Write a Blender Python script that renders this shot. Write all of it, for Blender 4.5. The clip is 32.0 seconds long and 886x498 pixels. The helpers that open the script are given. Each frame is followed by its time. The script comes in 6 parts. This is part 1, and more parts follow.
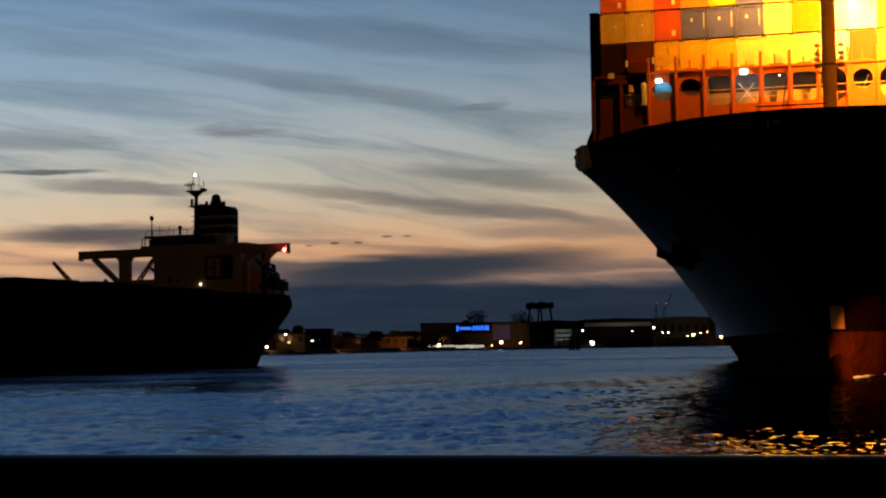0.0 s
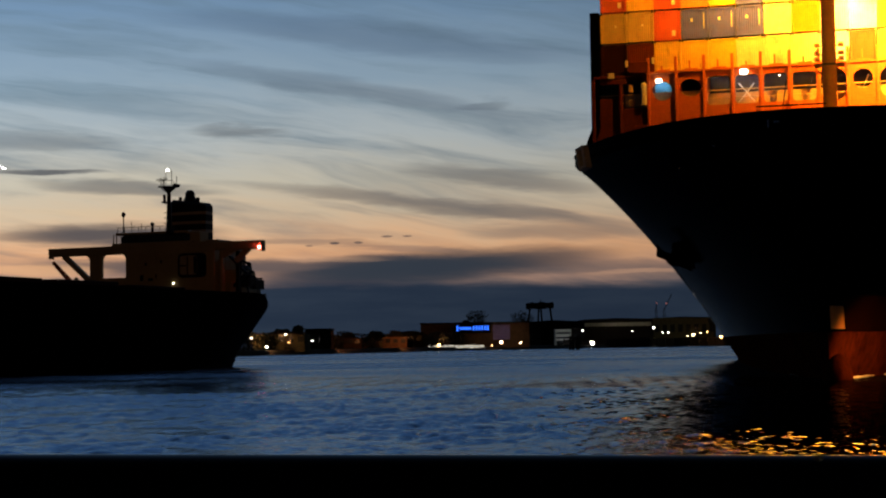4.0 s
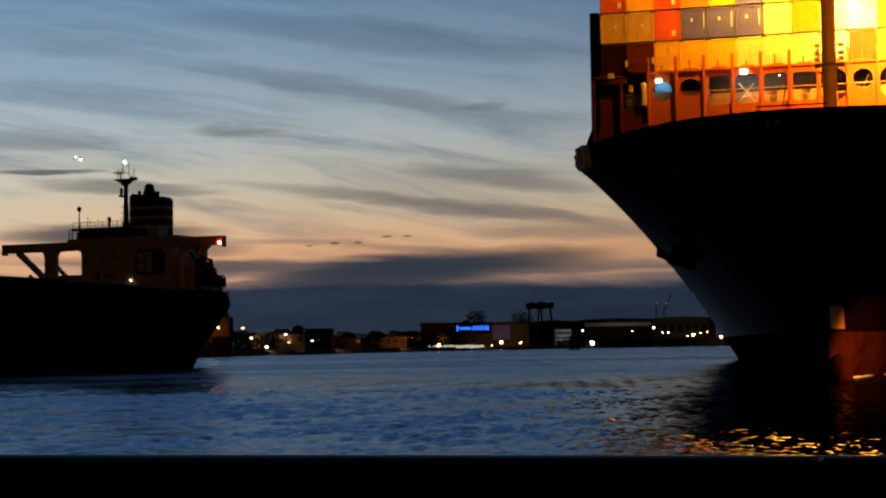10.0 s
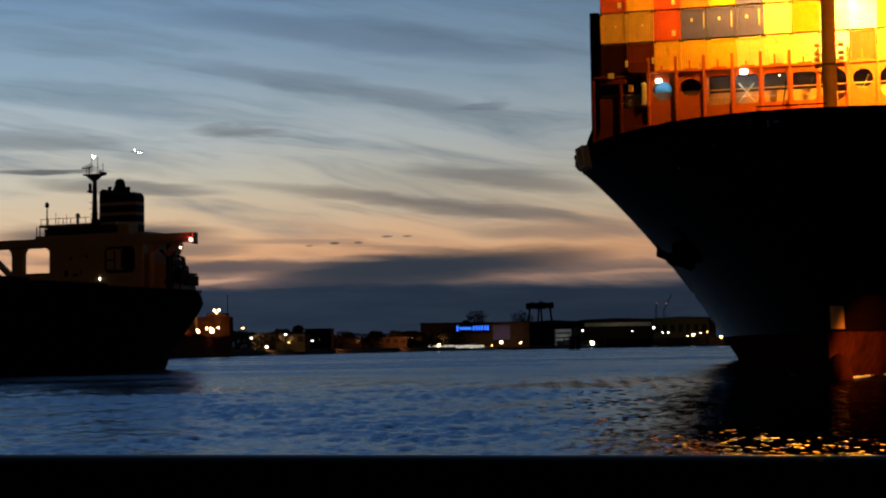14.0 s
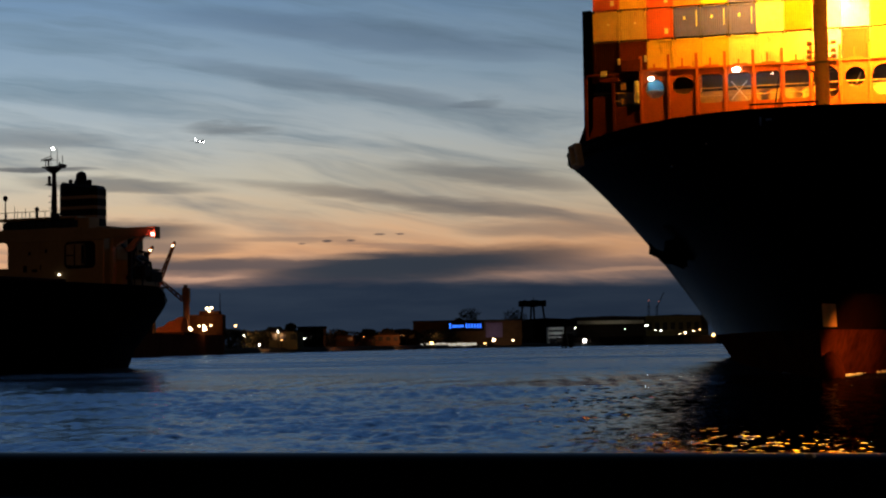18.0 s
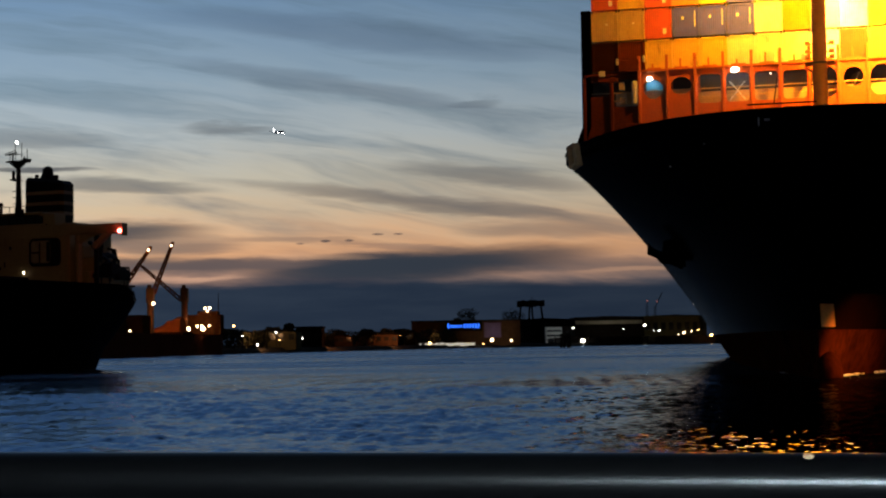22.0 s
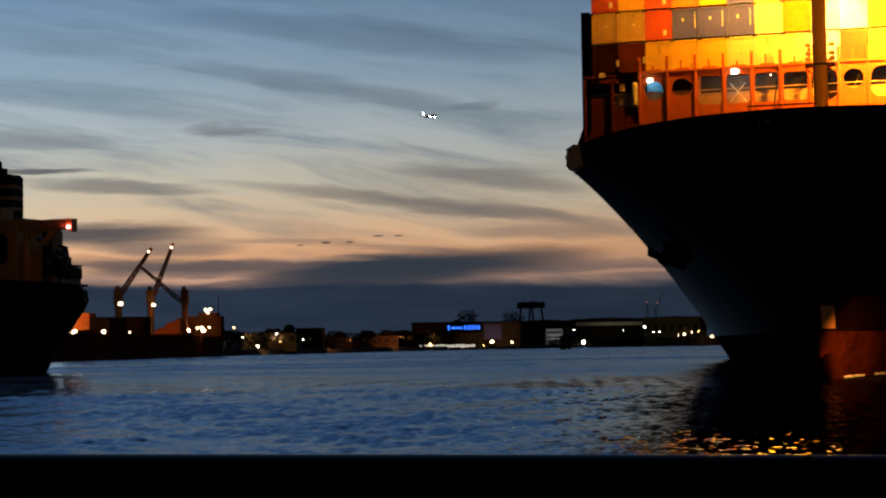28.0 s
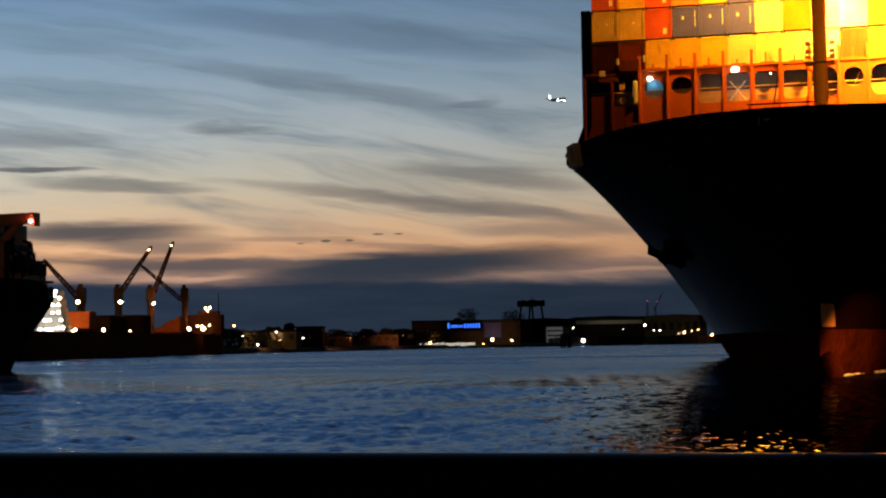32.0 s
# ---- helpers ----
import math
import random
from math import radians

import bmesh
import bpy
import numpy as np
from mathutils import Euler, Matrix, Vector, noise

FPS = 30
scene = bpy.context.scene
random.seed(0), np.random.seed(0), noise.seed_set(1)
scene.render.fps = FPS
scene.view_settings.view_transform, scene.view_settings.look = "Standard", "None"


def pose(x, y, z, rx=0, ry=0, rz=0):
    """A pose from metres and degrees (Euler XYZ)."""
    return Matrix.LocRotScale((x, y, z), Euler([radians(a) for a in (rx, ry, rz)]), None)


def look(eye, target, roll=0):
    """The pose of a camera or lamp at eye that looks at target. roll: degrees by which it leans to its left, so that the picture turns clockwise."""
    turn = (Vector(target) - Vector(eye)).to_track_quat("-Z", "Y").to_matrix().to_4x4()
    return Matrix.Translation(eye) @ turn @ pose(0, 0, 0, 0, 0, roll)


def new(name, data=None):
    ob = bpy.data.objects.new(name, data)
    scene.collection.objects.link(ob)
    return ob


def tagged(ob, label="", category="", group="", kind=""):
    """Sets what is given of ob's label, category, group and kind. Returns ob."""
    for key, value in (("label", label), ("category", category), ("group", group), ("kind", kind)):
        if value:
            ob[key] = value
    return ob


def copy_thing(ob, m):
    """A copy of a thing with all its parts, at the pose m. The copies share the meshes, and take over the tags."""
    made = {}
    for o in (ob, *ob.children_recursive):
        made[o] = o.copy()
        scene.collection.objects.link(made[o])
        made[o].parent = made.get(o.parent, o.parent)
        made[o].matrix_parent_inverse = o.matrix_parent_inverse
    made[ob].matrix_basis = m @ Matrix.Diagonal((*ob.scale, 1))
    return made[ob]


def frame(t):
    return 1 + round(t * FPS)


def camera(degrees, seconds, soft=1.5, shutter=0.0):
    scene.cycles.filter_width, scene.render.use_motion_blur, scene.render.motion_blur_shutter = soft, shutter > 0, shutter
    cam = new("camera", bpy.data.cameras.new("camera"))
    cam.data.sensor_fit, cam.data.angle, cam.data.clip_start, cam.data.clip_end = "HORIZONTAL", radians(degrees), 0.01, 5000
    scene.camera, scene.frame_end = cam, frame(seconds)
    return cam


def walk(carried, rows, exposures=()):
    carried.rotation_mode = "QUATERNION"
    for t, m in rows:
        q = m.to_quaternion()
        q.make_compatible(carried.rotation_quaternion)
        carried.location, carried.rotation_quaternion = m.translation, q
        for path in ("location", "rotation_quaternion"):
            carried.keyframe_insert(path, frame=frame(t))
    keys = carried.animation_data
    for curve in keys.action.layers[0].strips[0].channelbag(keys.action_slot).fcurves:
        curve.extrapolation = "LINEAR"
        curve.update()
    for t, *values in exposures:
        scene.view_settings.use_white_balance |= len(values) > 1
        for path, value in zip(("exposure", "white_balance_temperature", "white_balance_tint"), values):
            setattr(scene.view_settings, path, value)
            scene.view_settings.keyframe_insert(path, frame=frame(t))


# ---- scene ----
import colorsys

# ---- camera and its walk ----
EYE = Vector((0.0, 0.0, 3.1))
FOCAL = 3000.0
PITCH = math.atan(171.2 / FOCAL)
cam = camera(2 * math.degrees(math.atan(784 / FOCAL)), 32.0, soft=2.15)
# small hand movements: seconds, turn right and turn down, in thousandths of the focal length / 3
SWAY = [(0, 0, 0), (14, 0, 0), (14.5, 0.3, 0.8), (15.5, 3.5, 1), (16.5, 7, 1.2), (17, 9, 2.7), (17.5, 11.7, 4), (18, 13, 4), (19, 13.5, 4), (19.5, 15, 4),
        (20, 13.5, 4), (20.5, 13.3, 4), (21, 13, 4), (21.5, 14.3, 3.4), (22, 16, 4), (22.5, 20, 4.2), (23, 21.3, 4.2), (23.5, 23, 4.2),
        (24, 24, 5.6), (24.5, 24.2, 5.3), (25, 24, 4.6), (25.5, 23, 4.2), (26.5, 22.5, 3.5), (27.5, 21.2, 2.2), (28, 15.5, 1.2), (28.5, 10.3, 1.6),
        (29, 9, 1.2), (29.5, 9, 2.6), (30, 15.8, 2), (30.5, 12.2, 2.8), (31, 10.8, 2.8), (31.5, 10, 4), (32, 15.5, 4.2)]


def aim(dx, dy):
    yaw, p = dx / FOCAL, PITCH - dy / FOCAL
    way = Vector((math.sin(yaw) * math.cos(p), math.cos(yaw) * math.cos(p), math.sin(p)))
    return look(EYE, EYE + way * 100, -0.85)


walk(cam, [(t, aim(dx, dy)) for t, dx, dy in SWAY])

# ---- world: dusk sky with streaked cloud ----
world = bpy.data.worlds.new("dusk_sky")
scene.world = world
world.use_nodes = True
wt = world.node_tree
wt.nodes.clear()


def wn(kind, **kw):
    n = wt.nodes.new(kind)
    for k, v in kw.items():
        if k == "operation":
            n.operation = v
        elif k == "blend_type":
            n.blend_type = v
        elif k == "data_type":
            n.data_type = v
    return n


def link(a, b):
    wt.links.new(a, b)


def wmath(op, a, b=None, c=None, clamp=False):
    n = wn("ShaderNodeMath", operation=op)
    n.use_clamp = clamp
    for i, v in enumerate((a, b, c)):
        if v is None:
            continue
        if isinstance(v, (int, float)):
            n.inputs[i].default_value = v
        else:
            link(v, n.inputs[i])
    return n.outputs[0]


def wsmooth(v, lo, hi, a=0.0, b=1.0):
    n = wn("ShaderNodeMapRange")
    n.interpolation_type = "SMOOTHSTEP"
    link(v, n.inputs["Value"])
    for k, x in zip(("From Min", "From Max", "To Min", "To Max"), (lo, hi, a, b)):
        n.inputs[k].default_value = x
    return n.outputs[0]


def wnoise(vec, scale, detail=4, rough=0.55, distortion=0.0):
    n = wn("ShaderNodeTexNoise")
    link(vec, n.inputs["Vector"])
    n.inputs["Scale"].default_value, n.inputs["Detail"].default_value = scale, detail
    n.inputs["Roughness"].default_value, n.inputs["Distortion"].default_value = rough, distortion
    return n.outputs["Fac"]


def wmix(fac, a, b):
    n = wn("ShaderNodeMixRGB")
    for i, v in ((0, fac), (1, a), (2, b)):
        if isinstance(v, (int, float)):
            n.inputs[i].default_value = v
        elif isinstance(v, tuple):
            n.inputs[i].default_value = (*v, 1)
        else:
            link(v, n.inputs[i])
    return n.outputs[0]


tc = wn("ShaderNodeTexCoord")
sep = wn("ShaderNodeSeparateXYZ")
link(tc.outputs["Generated"], sep.inputs[0])
ahead = wmath("MAXIMUM", wmath("ABSOLUTE", sep.outputs[1]), 0.25)
U = wmath("DIVIDE", sep.outputs[0], ahead)       # sideways slope of the view
V = wmath("DIVIDE", sep.outputs[2], ahead)       # upward slope of the view


def wvec(x, y):
    n = wn("ShaderNodeCombineXYZ")
    link(x, n.inputs[0]), link(y, n.inputs[1])
    return n.outputs[0]


tilt = wmath("ADD", V, wmath("MULTIPLY", U, 0.16))
# slow warp of the layers
warp = wmath("MULTIPLY", wmath("SUBTRACT", wnoise(wvec(wmath("MULTIPLY", U, 6.0), wmath("MULTIPLY", tilt, 22.0)), 1.0, 3), 0.5), 0.026)
fine = wmath("MULTIPLY", wmath("SUBTRACT", wnoise(wvec(wmath("MULTIPLY", U, 20.0), wmath("MULTIPLY", tilt, 120.0)), 1.0, 7, 0.65), 0.5), 0.016)
fine_flat = wmath("MULTIPLY", wmath("SUBTRACT", wnoise(wvec(wmath("MULTIPLY", U, 14.0), wmath("MULTIPLY", V, 120.0)), 1.0, 7, 0.6), 0.5), 0.010)
VV = wmath("ADD", wmath("ADD", V, warp), fine)
ramp = wn("ShaderNodeValToRGB")
link(wmath("MULTIPLY", VV, 2.5), ramp.inputs[0])
STOPS = [(0.0, (0.030, 0.048, 0.092)), (0.035, (0.130, 0.110, 0.115)), (0.044, (0.43, 0.25, 0.175)), (0.056, (0.68, 0.36, 0.185)), (0.066, (0.66, 0.405, 0.235)),
         (0.080, (0.56, 0.435, 0.30)), (0.098, (0.485, 0.447, 0.36)), (0.125, (0.385, 0.425, 0.435)), (0.16, (0.238, 0.325, 0.405)),
         (0.205, (0.150, 0.245, 0.368)), (0.28, (0.086, 0.162, 0.295)), (0.40, (0.050, 0.106, 0.215))]
while len(ramp.color_ramp.elements) < len(STOPS):
    ramp.color_ramp.elements.new(0.5)
for e, (p, c) in zip(ramp.color_ramp.elements, STOPS):
    e.position, e.color = p * 2.5, (*c, 1)
sky = ramp.outputs[0]
# broad streaked veils, dark on the warm sky
streak = wnoise(wvec(wmath("MULTIPLY", U, 3.4), wmath("MULTIPLY", wmath("ADD", tilt, warp), 34.0)), 1.0, 6, 0.6, 0.35)
veil = wsmooth(streak, 0.44, 0.68)
thin = wnoise(wvec(wmath("MULTIPLY", U, 9.0), wmath("MULTIPLY", wmath("ADD", tilt, warp), 95.0)), 1.0, 6, 0.6, 0.5)
veil = wmath("ADD", wmath("MULTIPLY", veil, wsmooth(V, 0.055, 0.085, 0.35, 0.62)), wmath("MULTIPLY", wsmooth(thin, 0.5, 0.75), 0.22), clamp=True)
grey = wmix(wsmooth(V, 0.04, 0.15), (0.125, 0.115, 0.120), (0.108, 0.170, 0.222))
sky = wmix(veil, sky, grey)


def cloud(u, v, half_u, half_v, lean, dark, colour=(0.075, 0.075, 0.09), ragged=1.0):
    """A streak of dark cloud at sideways slope u and upward slope v."""
    global sky
    du = wmath("SUBTRACT", U, u)
    dv = wmath("SUBTRACT", wmath("ADD", wmath("ADD", V, wmath("MULTIPLY", warp, 0.35 * ragged)), wmath("MULTIPLY", fine_flat, ragged)), v)
    dv = wmath("ADD", dv, wmath("MULTIPLY", du, lean))
    a, b = wmath("DIVIDE", du, half_u), wmath("DIVIDE", dv, half_v)
    r = wmath("ADD", wmath("MULTIPLY", a, a), wmath("MULTIPLY", b, b))
    sky = wmix(wmath("MULTIPLY", wsmooth(r, 1.0, 0.0), dark), sky, colour)


LOW_BANKS = [(0.0, 0.0475, 0.125, 0.0125, -0.045, 0.98, (0.029, 0.040, 0.056)),
          (-0.045, 0.044, 0.09, 0.011, -0.02, 0.92, (0.031, 0.040, 0.056)),
          (0.115, 0.0435, 0.09, 0.006, 0.02, 0.55, (0.09, 0.08, 0.085)),
          (-0.2, 0.069, 0.085, 0.0085, 0.0, 0.95, (0.072, 0.066, 0.072)),
          (-0.165, 0.0495, 0.095, 0.0074, 0.02, 0.92, (0.105, 0.082, 0.08)),
          (-0.125, 0.0485, 0.075, 0.0048, 0.0, 0.85, (0.11, 0.085, 0.085)),
          (-0.185, 0.095, 0.07, 0.0055, 0.06, 0.7, (0.12, 0.125, 0.13)),
          (-0.12, 0.129, 0.034, 0.0065, 0.05, 0.5, (0.075, 0.085, 0.1), 2.2),
          (-0.235, 0.106, 0.045, 0.0022, 0.05, 0.85, (0.07, 0.075, 0.085)),
          (-0.24, 0.124, 0.07, 0.008, 0.02, 0.5, (0.1, 0.12, 0.14))]
HIGH_STREAKS = [(0.035, 0.098, 0.075, 0.0085, 0.13, 0.62, (0.12, 0.12, 0.125)),
          (0.0, 0.083, 0.14, 0.006, 0.12, 0.65, (0.13, 0.115, 0.11)),
          (0.025, 0.143, 0.02, 0.005, -0.05, 0.35, (0.06, 0.075, 0.095), 2.2),
          (0.07, 0.066, 0.07, 0.006, 0.04, 0.5, (0.15, 0.125, 0.115)),
          (-0.05, 0.152, 0.13, 0.008, 0.17, 0.42, (0.085, 0.115, 0.16)),
          (-0.04, 0.185, 0.16, 0.012, 0.12, 0.4, (0.065, 0.1, 0.16)),
          (-0.1, 0.063, 0.09, 0.003, 0.04, 0.4, (0.13, 0.105, 0.1)),
          (-0.064, 0.0612, 0.004, 0.0011, 0.0, 0.9, (0.06, 0.055, 0.06), 0.2),
          (-0.05, 0.0615, 0.0036, 0.0009, 0.0, 0.8, (0.07, 0.06, 0.065), 0.2)]
FLECKS = [(-0.033, 0.0648, 0.0045, 0.0008, 0.0, 0.8, (0.07, 0.06, 0.065), 0.2),
          (-0.021, 0.065, 0.0036, 0.0007, 0.0, 0.8, (0.07, 0.06, 0.065), 0.2),
          (-0.156, 0.0402, 0.055, 0.0022, -0.02, 0.6, (0.7, 0.4, 0.26)),
          (-0.07, 0.0517, 0.045, 0.002, 0.03, 0.2, (0.72, 0.43, 0.25)),
          (0.12, 0.0418, 0.05, 0.0024, 0.0, 0.5, (0.6, 0.34, 0.21)),
          (-0.21, 0.058, 0.05, 0.002, 0.03, 0.45, (0.7, 0.42, 0.25)),
          (-0.16, 0.0600, 0.060, 0.0055, 0.02, 0.72, (0.13, 0.105, 0.1)),
          (-0.14, 0.044, 0.032, 0.0024, 0.0, 0.6, (0.15, 0.11, 0.105)),
          (-0.02, 0.058, 0.05, 0.0022, 0.05, 0.5, (0.17, 0.125, 0.115))]
GLOW_STREAKS = [(-0.242, 0.0475, 0.055, 0.0052, 0.0, 0.55, (0.72, 0.40, 0.20)), (-0.19, 0.0808, 0.07, 0.0035, 0.03, 0.35, (0.60, 0.45, 0.28)),
          (-0.079, 0.06, 0.003, 0.0007, 0.0, 0.6, (0.09, 0.075, 0.075), 0.2)]
for group in (LOW_BANKS, HIGH_STREAKS, FLECKS, GLOW_STREAKS):
    for c in group:
        cloud(*c)
# low bank of cloud on the horizon
bank_edge = wmath("ADD", wmath("ADD", wmath("ADD", V, wmath("MULTIPLY", warp, 0.34)), wmath("MULTIPLY", fine_flat, 1.0)), wmath("MULTIPLY", U, 0.012))
sky = wmix(wsmooth(bank_edge, 0.0415, 0.0330), sky, wmix(wsmooth(wnoise(wvec(wmath("MULTIPLY", U, 12.0), wmath("MULTIPLY", V, 90.0)), 1.0, 5), 0.35, 0.7), (0.0165, 0.027, 0.048), (0.023, 0.035, 0.057)))
sky = wmix(wsmooth(V, -0.002, -0.02), sky, (0.012, 0.018, 0.03))
bg = wn("ShaderNodeBackground")
link(sky, bg.inputs[0])
# the afterglow lies ahead; the sky behind is near night
link(wmath("MULTIPLY", wsmooth(sep.outputs[1], 0.0, 0.92, 0.02, 1.0), wmath("SUBTRACT", 1.0, wmath("MULTIPLY", wmath("MAXIMUM", wmath("MINIMUM", U, 0.3), -0.3), 0.9))), bg.inputs[1])
link(bg.outputs[0], wn("ShaderNodeOutputWorld").inputs[0])


# ---- lamps ----
def lamp(name, kind, place, power, colour, size=0.5, target=None, cone=None, blend=0.5):
    d = bpy.data.lights.new(name, kind)
    d.energy, d.color = power, colour
    if kind == "AREA":
        d.size = size
    else:
        d.shadow_soft_size = size
    if kind == "SPOT":
        d.spot_size, d.spot_blend = radians(cone), blend
    ob = new(name, d)
    ob.matrix_world = look(place, target) if target else Matrix.Translation(place)
    return ob


SODIUM = (1.0, 0.37, 0.016)
SHIP_TURN = 0.27206
SHIP_AT = Vector((35.16, 150.80, 0.0))


def on_ship(u, v, z):
    """A place on the moored container ship: u across, v towards its stern, z above the water."""
    c, s = math.cos(SHIP_TURN), math.sin(SHIP_TURN)
    return Vector((SHIP_AT.x + u * c + v * s, SHIP_AT.y - u * s + v * c, z))


lamp("foremast_floodlight", "SPOT", on_ship(6.0, -9.5, 35.5), 185000, (1.0, 0.30, 0.013), 1.2, tuple(on_ship(6.5, 0, 32.5)), 128, 1.0)
lamp("foremast_floodlight", "SPOT", on_ship(-5.0, -6.5, 40.0), 50000, SODIUM, 1.0, tuple(on_ship(-7.0, 0, 38.0)), 140, 1.0)
lamp("foremast_floodlight", "SPOT", on_ship(1.2, -3.4, 34.8), 4200, (1.0, 0.72, 0.32), 0.4, tuple(on_ship(1.5, 0, 31.6)), 75, 1.0)
lamp("quay_floodlight", "SPOT", on_ship(13, -36, 2.2), 62000, (1.0, 0.36, 0.05), 0.3, on_ship(3.8, -17, 0.8), 34, 1.0)
lamp("terminal_floodlight", "SPOT", (10, -40, 30), 54000, (1.0, 0.42, 0.06), 1.5, (-60, 270, 14), 36, 1.0)
lamp("terminal_floodlight", "SPOT", (62, 20, 28), 400000, SODIUM, 1.5, tuple(on_ship(7.0, -12, 27.2)), 11.5, 1.0)
lamp("deck_lamp", "POINT", on_ship(-15.7, 1.5, 27.1), 22, (0.65, 0.9, 1.0), 0.15)
lamp("deck_lamp", "POINT", on_ship(-7.8, 0.9, 27.3), 240, (1.0, 0.95, 0.8), 0.15)
lamp("deck_lamp", "POINT", on_ship(6.3, 0.9, 27.0), 90, (1.0, 0.92, 0.75), 0.15)
for side in (-4.8, -0.4):
    lamp("deck_lamp", "POINT", on_ship(side, 1.6, 27.2), 55, (1.0, 0.62, 0.28), 0.12)


# ---- materials ----
def mat(name, base, rough=0.6, metal=0.0, vary=0.3, scale=0.6, bump=0.0, fine_scale=9.0, emit=None, power=0.0, stain=None, spec=0.5):
    m = bpy.data.materials.new(name)
    m.use_nodes = True
    nt = m.node_tree
    b = nt.nodes["Principled BSDF"]
    b.inputs["Roughness"].default_value, b.inputs["Metallic"].default_value = rough, metal
    b.inputs["Specular IOR Level"].default_value = spec
    if emit:
        b.inputs["Emission Color"].default_value, b.inputs["Emission Strength"].default_value = (*emit, 1), power
        b.inputs["Base Color"].default_value = (*base, 1)
        return m
    co = nt.nodes.new("ShaderNodeTexCoord")
    info = nt.nodes.new("ShaderNodeObjectInfo")
    shift = nt.nodes.new("ShaderNodeVectorMath")
    shift.operation = "MULTIPLY_ADD"
    nt.links.new(info.outputs["Random"], shift.inputs[0])
    shift.inputs[1].default_value = (37, 53, 71)
    nt.links.new(co.outputs["Object"], shift.inputs[2])
    big, small = nt.nodes.new("ShaderNodeTexNoise"), nt.nodes.new("ShaderNodeTexNoise")
    for n, s in ((big, scale), (small, fine_scale)):
        n.inputs["Scale"].default_value, n.inputs["Detail"].default_value = s, 5
        nt.links.new(shift.outputs[0], n.inputs["Vector"])
    add = nt.nodes.new("ShaderNodeMath")
    add.operation = "ADD"
    nt.links.new(big.outputs["Fac"], add.inputs[0]), nt.links.new(small.outputs["Fac"], add.inputs[1])
    mr = nt.nodes.new("ShaderNodeMapRange")
    mr.inputs["From Min"].default_value, mr.inputs["From Max"].default_value = 0.65, 1.35
    nt.links.new(add.outputs[0], mr.inputs["Value"])
    mix = nt.nodes.new("ShaderNodeMixRGB")
    mix.inputs[1].default_value = (*[c * (1 - vary) for c in base], 1)
    mix.inputs[2].default_value = (*[min(1, c * (1 + vary * 0.6)) for c in base], 1)
    nt.links.new(mr.outputs[0], mix.inputs[0])
    out = mix.outputs[0]
    if stain:
        rust = nt.nodes.new("ShaderNodeTexNoise")
        rust.inputs["Scale"].default_value, rust.inputs["Detail"].default_value, rust.inputs["Roughness"].default_value = scale * 2.3, 8, 0.7
        mp = nt.nodes.new("ShaderNodeMapping")
        mp.inputs["Scale"].default_value = (1, 1, 0.25)
        nt.links.new(shift.outputs[0], mp.inputs[0]), nt.links.new(mp.outputs[0], rust.inputs["Vector"])
        ms = nt.nodes.new("ShaderNodeMapRange")
        ms.inputs["From Min"].default_value, ms.inputs["From Max"].default_value, ms.inputs["To Max"].default_value = 0.58, 0.74, 0.75
        nt.links.new(rust.outputs["Fac"], ms.inputs["Value"])
        sm = nt.nodes.new("ShaderNodeMixRGB")
        nt.links.new(ms.outputs[0], sm.inputs[0]), nt.links.new(out, sm.inputs[1])
        sm.inputs[2].default_value = (*stain, 1)
        out = sm.outputs[0]
    nt.links.new(out, b.inputs["Base Color"])
    if bump:
        bp = nt.nodes.new("ShaderNodeBump")
        bp.inputs["Strength"].default_value, bp.inputs["Distance"].default_value = bump, 0.05
        nt.links.new(small.outputs["Fac"], bp.inputs["Height"])
        nt.links.new(bp.outputs[0], b.inputs["Normal"])
    return m


RUST = (0.16, 0.06, 0.025)
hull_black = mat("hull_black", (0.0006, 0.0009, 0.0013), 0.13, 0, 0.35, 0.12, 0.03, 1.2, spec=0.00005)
hull_red = mat("hull_red", (0.055, 0.0105, 0.003), 0.6, 0, 0.6, 0.32, 0.3, 1.3, stain=(0.016, 0.006, 0.004), spec=0.0)
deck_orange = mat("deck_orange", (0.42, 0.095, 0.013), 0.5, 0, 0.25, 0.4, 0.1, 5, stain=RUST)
# deck orange made darker for the dim outer bays, shade put into colour
deck_orange_dim = mat("deck_orange_dim", (0.10, 0.020, 0.007), 0.6, 0, 0.35, 0.6, 0.1, 5, stain=RUST, spec=0.1)
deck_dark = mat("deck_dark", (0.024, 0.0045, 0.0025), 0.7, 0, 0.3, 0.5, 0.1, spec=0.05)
mast_buff = mat("mast_buff", (0.42, 0.22, 0.09), 0.7, 0, 0.25, 0.5, spec=0.1)
steel_dark = mat("steel_dark", (0.045, 0.042, 0.042), 0.55, 0.4, 0.35, 1.0)
store_white = mat("store_white", (0.62, 0.58, 0.48), 0.6, 0, 0.25, 0.5)
store_blue = mat("store_blue", (0.10, 0.36, 0.52), 0.5, 0, 0.2, 0.8)
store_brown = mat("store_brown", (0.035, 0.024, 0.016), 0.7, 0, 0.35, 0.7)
screen_buff = mat("screen_buff", (0.48, 0.34, 0.18), 0.6, 0, 0.35, 0.9)
paint_white = mat("paint_white", (0.78, 0.78, 0.76), 0.5, 0, 0.12, 1.0)
gold_box = mat("fairlead_yellow", (0.66, 0.52, 0.32), 0.6, 0.0, 0.3, 1.5, stain=RUST)
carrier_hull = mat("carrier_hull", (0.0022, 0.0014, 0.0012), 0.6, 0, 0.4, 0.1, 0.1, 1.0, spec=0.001)
